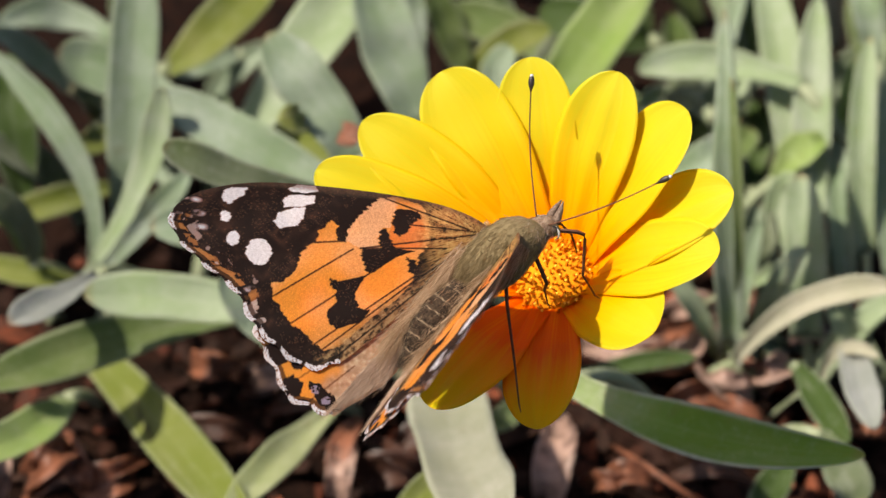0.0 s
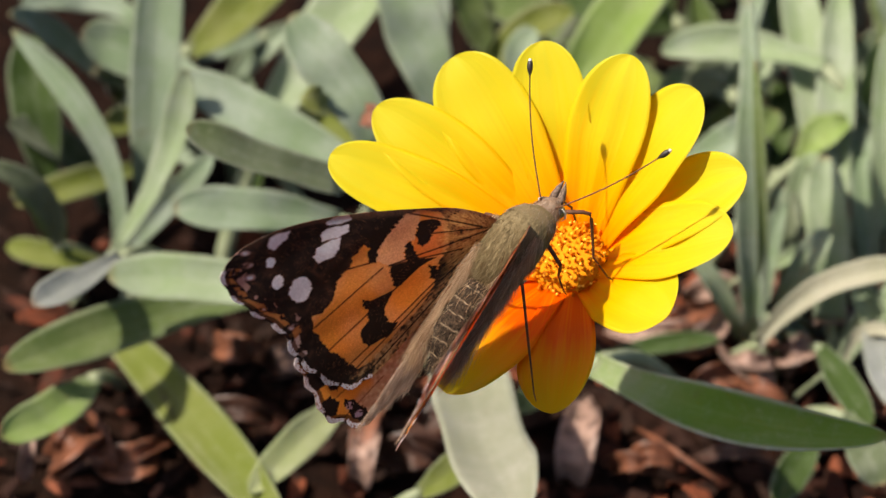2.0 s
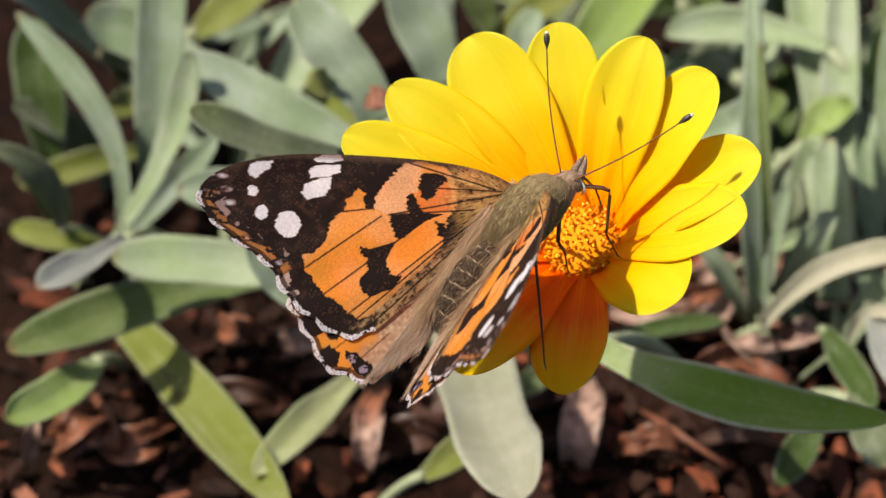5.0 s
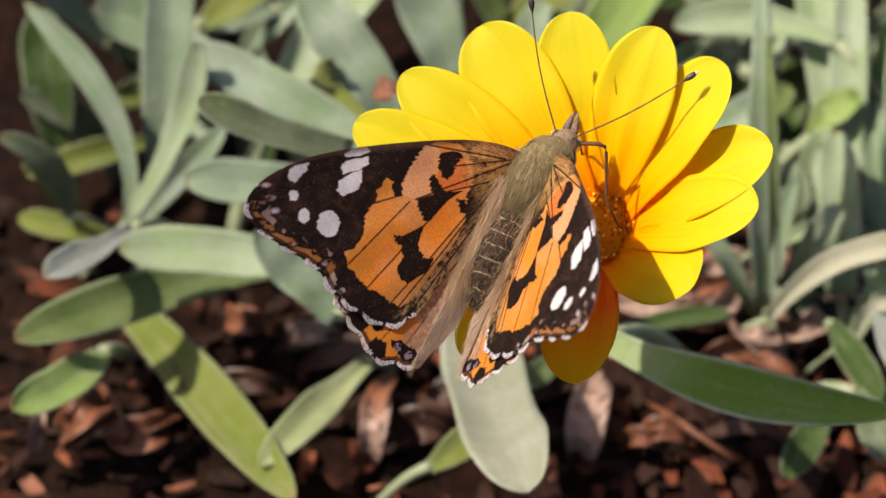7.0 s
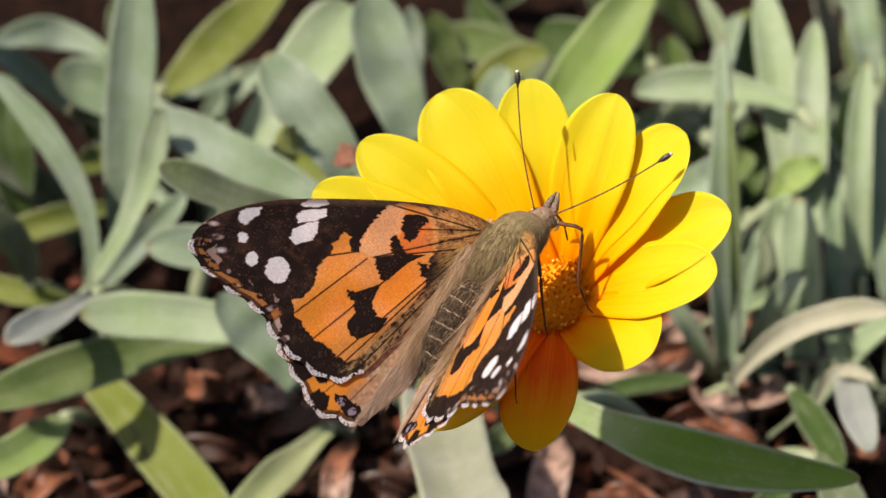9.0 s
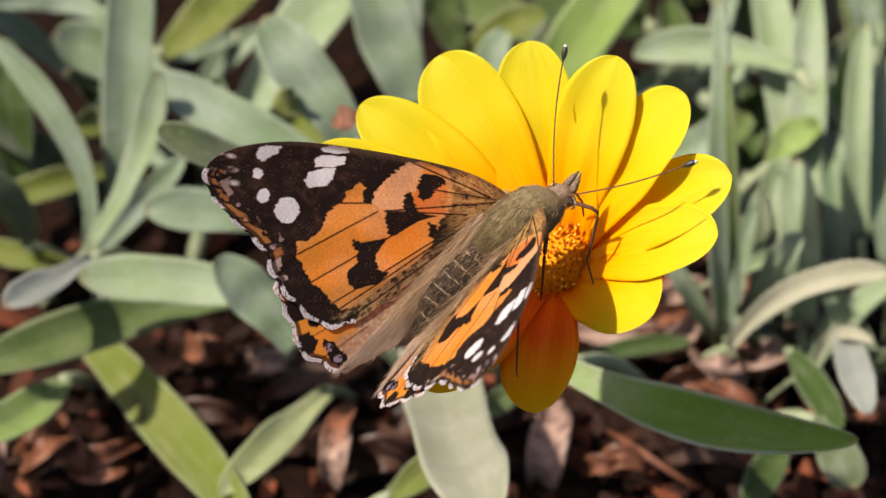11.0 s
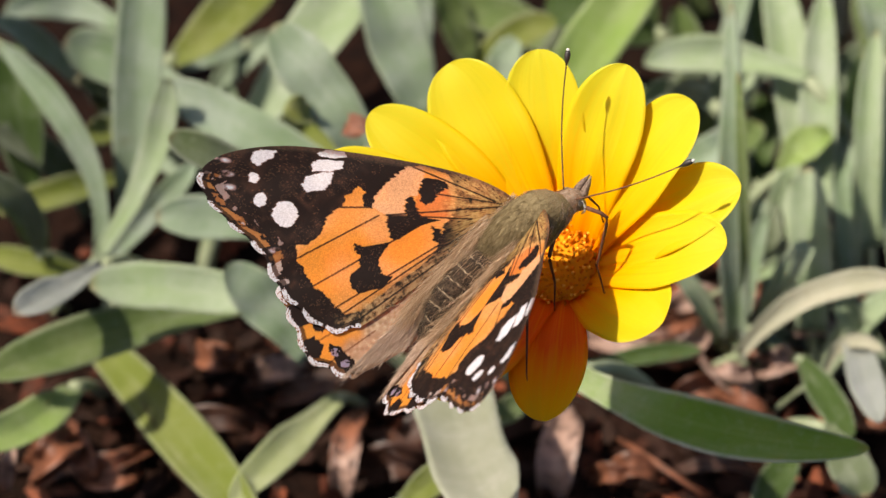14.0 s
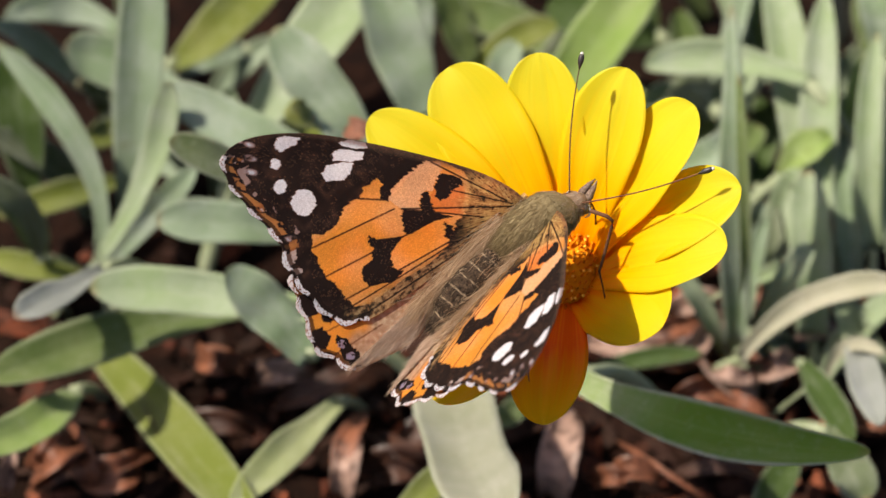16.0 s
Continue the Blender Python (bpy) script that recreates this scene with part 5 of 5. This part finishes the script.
def wing_hair(side):
    """Long tan hairs fanning from the root over the bare inner half of a hindwing."""
    rng = np.random.RandomState(21)
    hub, near, far = np.array((-1.7, 0)), np.array((-23, 0.8)), np.array((-16.8, -1.7))
    roots, dirs, lens = [], [], []
    for k in range(6500):
        a = rng.uniform(-0.12, 0.9)
        r = rng.uniform(0.22, 1.0)
        goal = near * (1 - a) + far * a
        p = hub + (goal - hub) * r
        d = (goal - hub) / np.linalg.norm(goal - hub) + rng.normal(size=2) * 0.10
        roots.append(np.array([p[0], p[1] * side, 0.12 + rng.uniform(0, 0.12)]) * MM)
        dirs.append(np.array([d[0], d[1] * side, rng.uniform(0.0, 0.06)]))
        lens.append(rng.uniform(1.5, 3.4) * (1.1 - 0.4 * r) * MM)
    strands("wing_hair", roots, dirs, lens, 0.014 * MM, np.array([0, 0.04 * side, -0.01]), HAIR_MAUVE, WINGS["hind", side], "long mauve-brown hairs")


wing_hair(1)
wing_hair(-1)


def spindle(name, stations, material, sides=20, label=""):
    """A round body through (x, z, half width, half height)."""
    st = np.array(stations, float)
    t = np.linspace(0, len(st) - 1, 40)
    k = np.arange(len(st))
    x, z, w, h = (np.interp(t, k, st[:, c]) for c in range(4))
    for _ in range(3):
        for arr in (z, w, h):
            arr[1:-1] = 0.25 * arr[:-2] + 0.5 * arr[1:-1] + 0.25 * arr[2:]
    v, f = [], []
    for a, b, c, d in zip(x, z, w, h):
        for q in range(sides):
            an = 2 * math.pi * q / sides
            v.append((a * MM, c * math.cos(an) * MM, (b + d * math.sin(an)) * MM))
    for i in range(len(x) - 1):
        for q in range(sides):
            f.append((i * sides + q, i * sides + (q + 1) % sides, (i + 1) * sides + (q + 1) % sides, (i + 1) * sides + q))
    f += [tuple(range(sides))[::-1], tuple((len(x) - 1) * sides + q for q in range(sides))]
    ob = mesh_object(name, v, f, material, butterfly, label)
    ob.location = mm(*(HEAD_AT if name == "head" else BODY_AT))
    return ob


THORAX = [(4.1, -3.4, 0.7, 0.7), (3.5, -2.9, 1.8, 1.8), (2.3, -2.2, 2.45, 2.5), (0.4, -1.7, 2.75, 3.0), (-1.8, -1.4, 2.8, 3.0), (-3.6, -1.0, 2.4, 2.5), (-4.8, -0.7, 1.6, 1.7), (-5.4, -0.6, 0.7, 0.8)]
ABDOMEN = [(-4.3, -0.8, 0.9, 0.9), (-5.5, -0.5, 1.55, 1.55), (-8.0, 0.1, 1.75, 1.75), (-10.3, 0.3, 1.7, 1.7), (-12.0, 0.1, 1.4, 1.45), (-13.5, -0.3, 0.95, 1.0), (-14.5, -0.6, 0.5, 0.5), (-14.9, -0.7, 0.15, 0.15)]
HEAD = [(6.0, -4.4, 0.3, 0.3), (5.6, -4.3, 0.95, 0.9), (4.7, -4.0, 1.35, 1.25), (3.8, -3.6, 1.4, 1.4), (3.0, -3.2, 1.0, 1.0)]
spindle("thorax", THORAX, FUR, label="olive-brown furry thorax")
spindle("abdomen", ABDOMEN, BELLY, label="dark abdomen banded with pale hairs")
spindle("head", HEAD, COLLAR, label="rust and grey furry head")


def body_hair(name, stations, count, lo, hi, lift, material, seed, bands=0.0):
    rng = np.random.RandomState(seed)
    st = np.array(stations, float)
    roots, dirs, lens = [], [], []
    while len(roots) < count:
        t = rng.uniform(0.4, len(st) - 1.2)
        x, z, w, h = (np.interp(t, np.arange(len(st)), st[:, c]) for c in range(4))
        if bands and math.sin(x * bands) < rng.uniform(-0.9, 0.6):
            continue
        an = rng.uniform(-0.3, math.pi + 0.3)
        n = np.array([0.0, math.cos(an), math.sin(an)])
        p = np.array([x, w * n[1], z + h * n[2]])
        roots.append(p * MM)
        dirs.append(n * lift + np.array([-1.0, 0, 0]) + rng.normal(size=3) * 0.22)
        lens.append(rng.uniform(lo, hi) * MM)
    fur = strands(name, roots, dirs, lens, 0.014 * MM, np.array([-0.1, 0, -0.08]), material, butterfly, "short dense hairs")
    fur.location = mm(*(HEAD_AT if "head" in name else BODY_AT))


body_hair("thorax_fur", THORAX, 9000, 0.4, 1.0, 0.12, HAIR_OLIVE, 1)
body_hair("head_fur", HEAD, 1100, 0.4, 0.9, 0.45, HAIR_RUST, 2)
body_hair("collar_fur", THORAX[:3], 1500, 0.5, 1.1, 0.3, HAIR_RUST, 5)
body_hair("abdomen_fur", ABDOMEN, 1500, 0.35, 0.9, 0.2, HAIR_BELLY, 3, 3.4)
body_hair("abdomen_long_fur", ABDOMEN[:3], 260, 0.8, 1.8, 0.12, HAIR_TAN, 4)


def flank_hair(side):
    """Tan hairs that fall from the shoulders along the flanks of the abdomen."""
    rng = np.random.RandomState(8)
    roots, dirs, lens = [], [], []
    for k in range(2600):
        x = rng.uniform(-13.0, -2.0)
        roots.append(np.array([x, side * rng.uniform(1.5, 2.9), rng.uniform(-0.4, 1.1)]) * MM)
        dirs.append(np.array([-1.0, side * rng.normal(0.0, 0.17), rng.normal(0.05, 0.08)]))
        lens.append(rng.uniform(1.8, 4.8) * MM)
    for k in range(1500):
        # long shoulder hairs that hide the wing roots
        x = rng.uniform(-6.0, 1.2)
        roots.append(np.array([x, side * rng.uniform(2.0, 2.7), rng.uniform(-1.2, 0.4)]) * MM)
        dirs.append(np.array([-1.0, side * rng.uniform(-0.05, 0.55), rng.normal(0.02, 0.10)]))
        lens.append(rng.uniform(0.9, 2.6) * MM)
    fur = strands("flank_hair", roots, dirs, lens, 0.014 * MM, np.array([0, -0.05 * side, 0.02]), HAIR_TAN, butterfly, "long tan hairs beside the abdomen")
    fur.location = mm(*BODY_AT)


flank_hair(1)
flank_hair(-1)


def ball(name, place, size, material, parent, label="", squash=(1, 1, 1)):
    bm = bmesh.new()
    bmesh.ops.create_uvsphere(bm, u_segments=18, v_segments=12, radius=size * MM, matrix=Matrix.Translation(mm(*place)) @ Matrix.Diagonal((*squash, 1)))
    return part(name, bm, material, parent, label)


for side in (1, -1):
    eye = ball("eye", (5.0, 1.0 * side, -4.4), 0.72, EYE_MAT, butterfly, "dark glossy compound eye", (0.9, 0.75, 1.0))
    ring = tube_object("eye_ring", np.array([(5.35, 1.25 * side, -3.9), (5.15, 1.58 * side, -4.4), (4.8, 1.58 * side, -4.9), (4.4, 1.35 * side, -5.1)]) * MM, np.array([0.05, 0.12, 0.12, 0.05]) * MM, PALE, butterfly, 7, "white stripe round the eye")
    palp = tube_object("palp", np.array([(5.5, 0.40 * side, -4.6), (6.2, 0.42 * side, -4.4), (7.0, 0.30 * side, -4.1), (7.8, 0.12 * side, -3.85)]) * MM, np.array([0.40, 0.42, 0.28, 0.04]) * MM, PALP, butterfly, 8, "furry pale palp beside the mouth")
    for ob in (eye, ring, palp):
        ob.location = mm(*HEAD_AT)
proboscis = tube_object("proboscis", np.array([(5.3, 0, -4.9), (6.2, 0, -6.0), (6.3, 0, -8.5), (5.6, 0, -11.0)]) * MM, np.array([0.16, 0.13, 0.11, 0.09]) * MM, LIMB, butterfly, 7, "thin curved proboscis reaching into the flower")

proboscis.location = mm(*HEAD_AT)

# antennae: thin rods with a dark club and a pale tip; built along +x of their own space
FEELER_ROOT = {1: (4.0, 0.15, -3.4), -1: (4.0, -1.35, -3.4)}
FEELERS = {}
for side in (1, -1):
    x = np.linspace(0, 12.3, 16)
    bow = 0.45 * np.sin(math.pi * x / 13.8) * side
    rod = tube_object("antenna", np.stack([x, bow, 0 * x], 1) * MM, np.linspace(0.078, 0.066, 16) * MM, LIMB, butterfly, 7, "thin brown antenna")
    x = np.linspace(12.2, 13.7, 8)
    tube_object("antenna_club", np.stack([x, 0.45 * np.sin(math.pi * x / 13.8) * side, 0 * x], 1) * MM, np.array([0.08, 0.12, 0.2, 0.27, 0.3, 0.3, 0.26, 0.2]) * MM, DARK, rod, 9, "black club")
    tube_object("antenna_tip", np.array([(13.68, 0.02 * side, 0), (13.8, 0.01 * side, 0), (13.92, 0, 0)]) * MM, np.array([0.2, 0.19, 0.08]) * MM, PALE, rod, 9, "pale tip")
    FEELERS[side] = rod


# seconds, place of the thorax (mm), its turn (degrees), raise of the left and right wings (degrees)
FLUTTER = [
    (0, -5.80, -7.64, 82.88, -7.2, -27.6, 45.3, 42.2, 46.5),
    (0.5, -5.79, -8.05, 82.46, -6.2, -27.0, 44.8, 46.7, 50.0),
    (1, -6.24, -8.39, 82.12, 5.2, -35.0, 44.5, 51.7, 51.3),
    (1.5, -6.66, -8.21, 82.30, -11.8, -26.6, 49.5, 40.5, 46.1),
    (1.8, -6.75, -8.31, 82.19, -5.5, -30.0, 49.8, 39.0, 49.0),
    (2, -6.91, -8.44, 82.08, 2.2, -34.1, 50.2, 61.9, 65.0),
    (2.2, -4.87, -7.92, 82.61, 1.0, -27.0, 54.7, 84.8, 84.8),
    (2.5, -4.63, -7.62, 82.92, 2.1, -22.9, 46.2, 49.3, 49.4),
    (3, -5.87, -7.54, 82.97, -4.0, -30.2, 47.7, 45.5, 45.5),
    (3.5, -5.58, -7.96, 82.56, -1.4, -26.8, 49.2, 54.3, 53.9),
    (4, -6.86, -8.21, 82.30, -12.8, -30.2, 44.4, 40.4, 41.8),
    (5.2, -5.70, -7.00, 83.52, -7.0, -27.5, 50.8, 44.0, 44.0),
    (6.5, -5.45, -3.52, 82.74, -1.3, -24.9, 57.6, 45.9, 45.9),
    (7, -5.64, -3.34, 82.93, -0.3, -28.5, 62.3, 48.1, 47.7),
    (7.5, -5.55, -3.28, 82.99, -4.6, -32.5, 55.9, 45.7, 45.8),
    (8, -5.16, -3.04, 83.23, -2.2, -33.5, 50.3, 41.6, 41.7),
    (8.5, -5.27, -3.45, 82.80, -0.1, -32.7, 53.1, 46.2, 45.9),
    (9, -4.83, -3.79, 82.48, -3.5, -27.4, 53.6, 45.5, 45.5),
    (9.5, -3.66, -3.93, 82.35, 2.0, -29.7, 45.3, 47.7, 47.6),
    (10, -3.24, -4.15, 82.13, 4.8, -24.5, 45.4, 47.5, 47.5),
    (10.2, -3.53, -3.92, 82.37, 13.9, -33.8, 40.6, 65.1, 64.8),
    (10.5, -3.06, -4.28, 82.25, 4.7, -25.5, 44.1, 47.2, 47.1),
    (11.4, -3.55, -5.33, 82.02, 4.2, -29.3, 39.0, 46.0, 46.0),
    (12.3, -3.98, -6.30, 81.79, 3.8, -32.5, 34.7, 44.4, 44.0),
    (12.5, -4.31, -5.87, 82.24, 3.8, -31.6, 34.1, 43.4, 43.4),
    (13, -3.94, -6.40, 81.71, 10.3, -32.7, 34.4, 49.6, 49.0),
    (13.5, -3.75, -5.09, 81.18, -1.0, -29.5, 36.7, 28.3, 28.6),
    (14, -3.80, -4.24, 82.03, -2.2, -30.5, 39.7, 36.0, 36.3),
    (14.5, -4.11, -3.97, 82.31, -0.2, -26.3, 43.2, 43.0, 42.7),
    (15, -3.27, -4.18, 82.10, 3.9, -29.8, 36.6, 40.2, 40.0),
    (15.5, -3.36, -3.77, 82.49, 1.2, -29.0, 41.0, 38.8, 38.8),
    (16, -2.75, -4.06, 82.21, 4.6, -23.1, 42.0, 42.3, 42.0),
]


# legs: built from the hip along +x of their own space, bent at the knee towards +z; foot at the far end
def leg(hip, foot, bend, thick):
    h = np.array(hip)
    pts = np.array([(0, 0, 0), (0.16, 0, bend * 0.85), (0.22, 0, bend), (0.28, 0, bend * 0.92), (0.66, 0, bend * 0.16), (0.70, 0, 0.02), (1.0, 0, 0), (1.06, 0.01, 0.02)])
    return pts, h, foot, thick


LEG_SPECS = [
    # hip in the butterfly's space, foothold over the flower (bearing, radius, height), knee height, thickness, side to which the knee bends
    ((3.8, -1.1, -4.2), (318.0, 6.6, 3.4), 0.30, 0.17, (0.75, -0.65, 0.15)),
    ((1.2, -1.6, -3.9), (268.0, 4.3, 2.6), 0.26, 0.17, (0.2, -0.2, 1.0)),
    ((-2.4, -1.7, -2.8), (263.7, 17.5, 8.0), 0.14, 0.15, (-0.2, -0.6, 1.0)),
    ((0.8, 1.6, -3.2), (160.0, 8.0, 3.4), 0.2, 0.15, (0.0, 0.4, 1.0)),
    ((-2.0, 1.7, -2.8), (195.0, 12.0, 5.2), 0.2, 0.15, (-0.2, 0.4, 1.0)),
]
LEGS = []
for hip, hold, bend, thick, knee in LEG_SPECS:
    pts, h, foot, th = leg(hip, hold, bend, thick)
    start = pose(*[v * MM for v in FLUTTER[0][1:4]], *FLUTTER[0][4:7]) @ Matrix.Scale(GROWTH, 4)
    reach = (start @ mm(*hip) - Vector((flower_point(*hold) * MM).tolist())).length / MM / GROWTH
    LEGS.append(tube_object("leg", pts * reach * MM, np.array([1.3, 1.25, 1.1, 1.0, 0.8, 0.7, 0.5, 0.3]) * th * MM, LIMB, butterfly, 8, "slender brown leg"))


# ---- what moves ----
SWAY = [
    (0, 0.10, -0.25),
    (0.5, 0.18, -0.16),
    (1, 0.44, -0.17),
    (1.5, 0.02, -0.25),
    (2, -0.75, -0.38),
    (2.2, -0.05, -0.25),
    (2.5, 0.19, -0.25),
    (3, 0.02, -0.17),
    (3.5, 0.10, -0.33),
    (4, -0.08, -0.38),
    (6.5, 0.41, -0.22),
    (7, 0.41, -0.19),
    (7.5, 0.21, -0.21),
    (8, 0.12, -0.11),
    (8.5, 0.08, -0.24),
    (9, 0.20, -0.23),
    (9.5, 0.35, -0.19),
    (10, 0.39, -0.25),
    (12.5, 0.14, -0.16),
    (13, 0.04, -0.37),
    (13.5, 0.17, -0.21),
    (14, 0.24, -0.24),
    (14.5, -0.20, -0.14),
    (15, 0.11, -0.28),
    (15.5, 0.26, -0.17),
    (16, 0.21, -0.25),
]
# seconds, ways of the left and the right antenna in the butterfly's space
FEEL = [
    (0, 0.709, 0.366, 0.602, 0.659, -0.733, 0.169),
    (0.5, 0.640, 0.265, 0.721, 0.673, -0.719, 0.175),
    (1, 0.775, 0.477, 0.415, 0.734, -0.605, 0.308),
    (1.5, 0.725, 0.137, 0.675, 0.623, -0.780, 0.063),
    (1.8, 0.745, 0.271, 0.581, 0.644, -0.738, 0.163),
    (2, 0.770, 0.435, 0.466, 0.669, -0.686, 0.286),
    (2.2, 0.723, 0.205, 0.660, 0.526, -0.822, 0.218),
    (2.5, 0.661, 0.463, 0.591, 0.688, -0.631, 0.358),
    (3, 0.750, 0.384, 0.538, 0.674, -0.702, 0.230),
    (3.5, 0.702, 0.297, 0.648, 0.636, -0.727, 0.259),
    (4, 0.706, 0.337, 0.623, 0.691, -0.695, 0.198),
    (5.2, 0.685, 0.347, 0.640, 0.715, -0.675, 0.175),
    (6.5, 0.664, 0.358, 0.656, 0.740, -0.655, 0.152),
    (7, 0.691, 0.369, 0.622, 0.682, -0.727, 0.081),
    (7.5, 0.741, 0.351, 0.572, 0.710, -0.703, -0.037),
    (8, 0.715, 0.473, 0.514, 0.727, -0.674, 0.132),
    (8.5, 0.708, 0.498, 0.501, 0.722, -0.668, 0.179),
    (9, 0.693, 0.389, 0.607, 0.708, -0.690, 0.149),
    (9.5, 0.762, 0.350, 0.544, 0.680, -0.728, 0.089),
    (10, 0.743, 0.392, 0.542, 0.665, -0.726, 0.175),
    (10.2, 0.781, 0.396, 0.483, 0.677, -0.694, 0.246),
    (10.5, 0.748, 0.398, 0.529, 0.667, -0.724, 0.174),
    (11.4, 0.767, 0.422, 0.479, 0.678, -0.714, 0.173),
    (12.3, 0.783, 0.442, 0.437, 0.686, -0.706, 0.173),
    (12.5, 0.783, 0.435, 0.444, 0.700, -0.695, 0.164),
    (13, 0.808, 0.459, 0.370, 0.666, -0.708, 0.235),
    (13.5, 0.817, 0.300, 0.492, 0.641, -0.766, 0.055),
    (14, 0.738, 0.416, 0.532, 0.656, -0.724, 0.215),
    (14.5, 0.774, 0.350, 0.528, 0.624, -0.765, 0.157),
    (15, 0.742, 0.461, 0.487, 0.695, -0.691, 0.197),
    (15.5, 0.754, 0.417, 0.508, 0.675, -0.708, 0.208),
    (16, 0.723, 0.421, 0.547, 0.679, -0.708, 0.194),
]


def turn_to(way, up=(0.0, 0.0, 1.0)):
    """A rotation that takes +x to the way and keeps +z near up."""
    x = Vector(way).normalized()
    y = Vector(up).cross(x).normalized()
    z = x.cross(y)
    return Matrix((x, y, z)).transposed().to_4x4()


def motions():
    base = mm(*FLOWER_BASE)
    sway = {}
    for t, right, up in SWAY:
        m = Matrix.Translation(base) @ Euler((-up / 0.9 / 70.0, right / 70.0, 0)).to_matrix().to_4x4()
        sway[t] = m
    walk(flower, sorted(sway.items()))
    times = sorted(sway)
    body, fore, hind = [], {1: [], -1: []}, {1: [], -1: []}
    legs = [[] for _ in LEGS]
    for t, x, y, z, rx, ry, rz, left, right in FLUTTER:
        m = pose(x * MM, y * MM, z * MM, rx, ry, rz)
        body.append((t, m))
        m = m @ Matrix.Scale(GROWTH, 4)
        for side, up in ((1, left), (-1, right)):
            hub = Matrix.Translation(mm(*HINGE[side])) @ Matrix.Rotation(radians(up) * side, 4, "X")
            fore[side].append((t, hub))
            hind[side].append((t, hub @ Matrix.Translation(mm(0.9, 0, -0.35))))
        near = min(times, key=lambda q: abs(q - t))
        carried = sway[near] @ Matrix.Translation(-base)
        for rows, (hip, hold, bend, thick, knee) in zip(legs, LEG_SPECS):
            foot = m.inverted() @ (carried @ Vector((flower_point(*hold) * MM).tolist()))
            way = foot - mm(*hip)
            rows.append((t, Matrix.Translation(mm(*hip)) @ turn_to(way, knee)))
    walk(butterfly, body)
    for side in (1, -1):
        walk(WINGS["fore", side], fore[side])
        walk(WINGS["hind", side], hind[side])
    for ob, rows in zip(LEGS, legs):
        walk(ob, rows)
    for side, col in ((1, 1), (-1, 4)):
        rows = [(row[0], Matrix.Translation(mm(*FEELER_ROOT[side])) @ turn_to(Vector(row[col:col + 3]) * 13.2 + Vector((0.9, 0.6, 0.0)))) for row in FEEL]
        walk(FEELERS[side], rows)


motions()
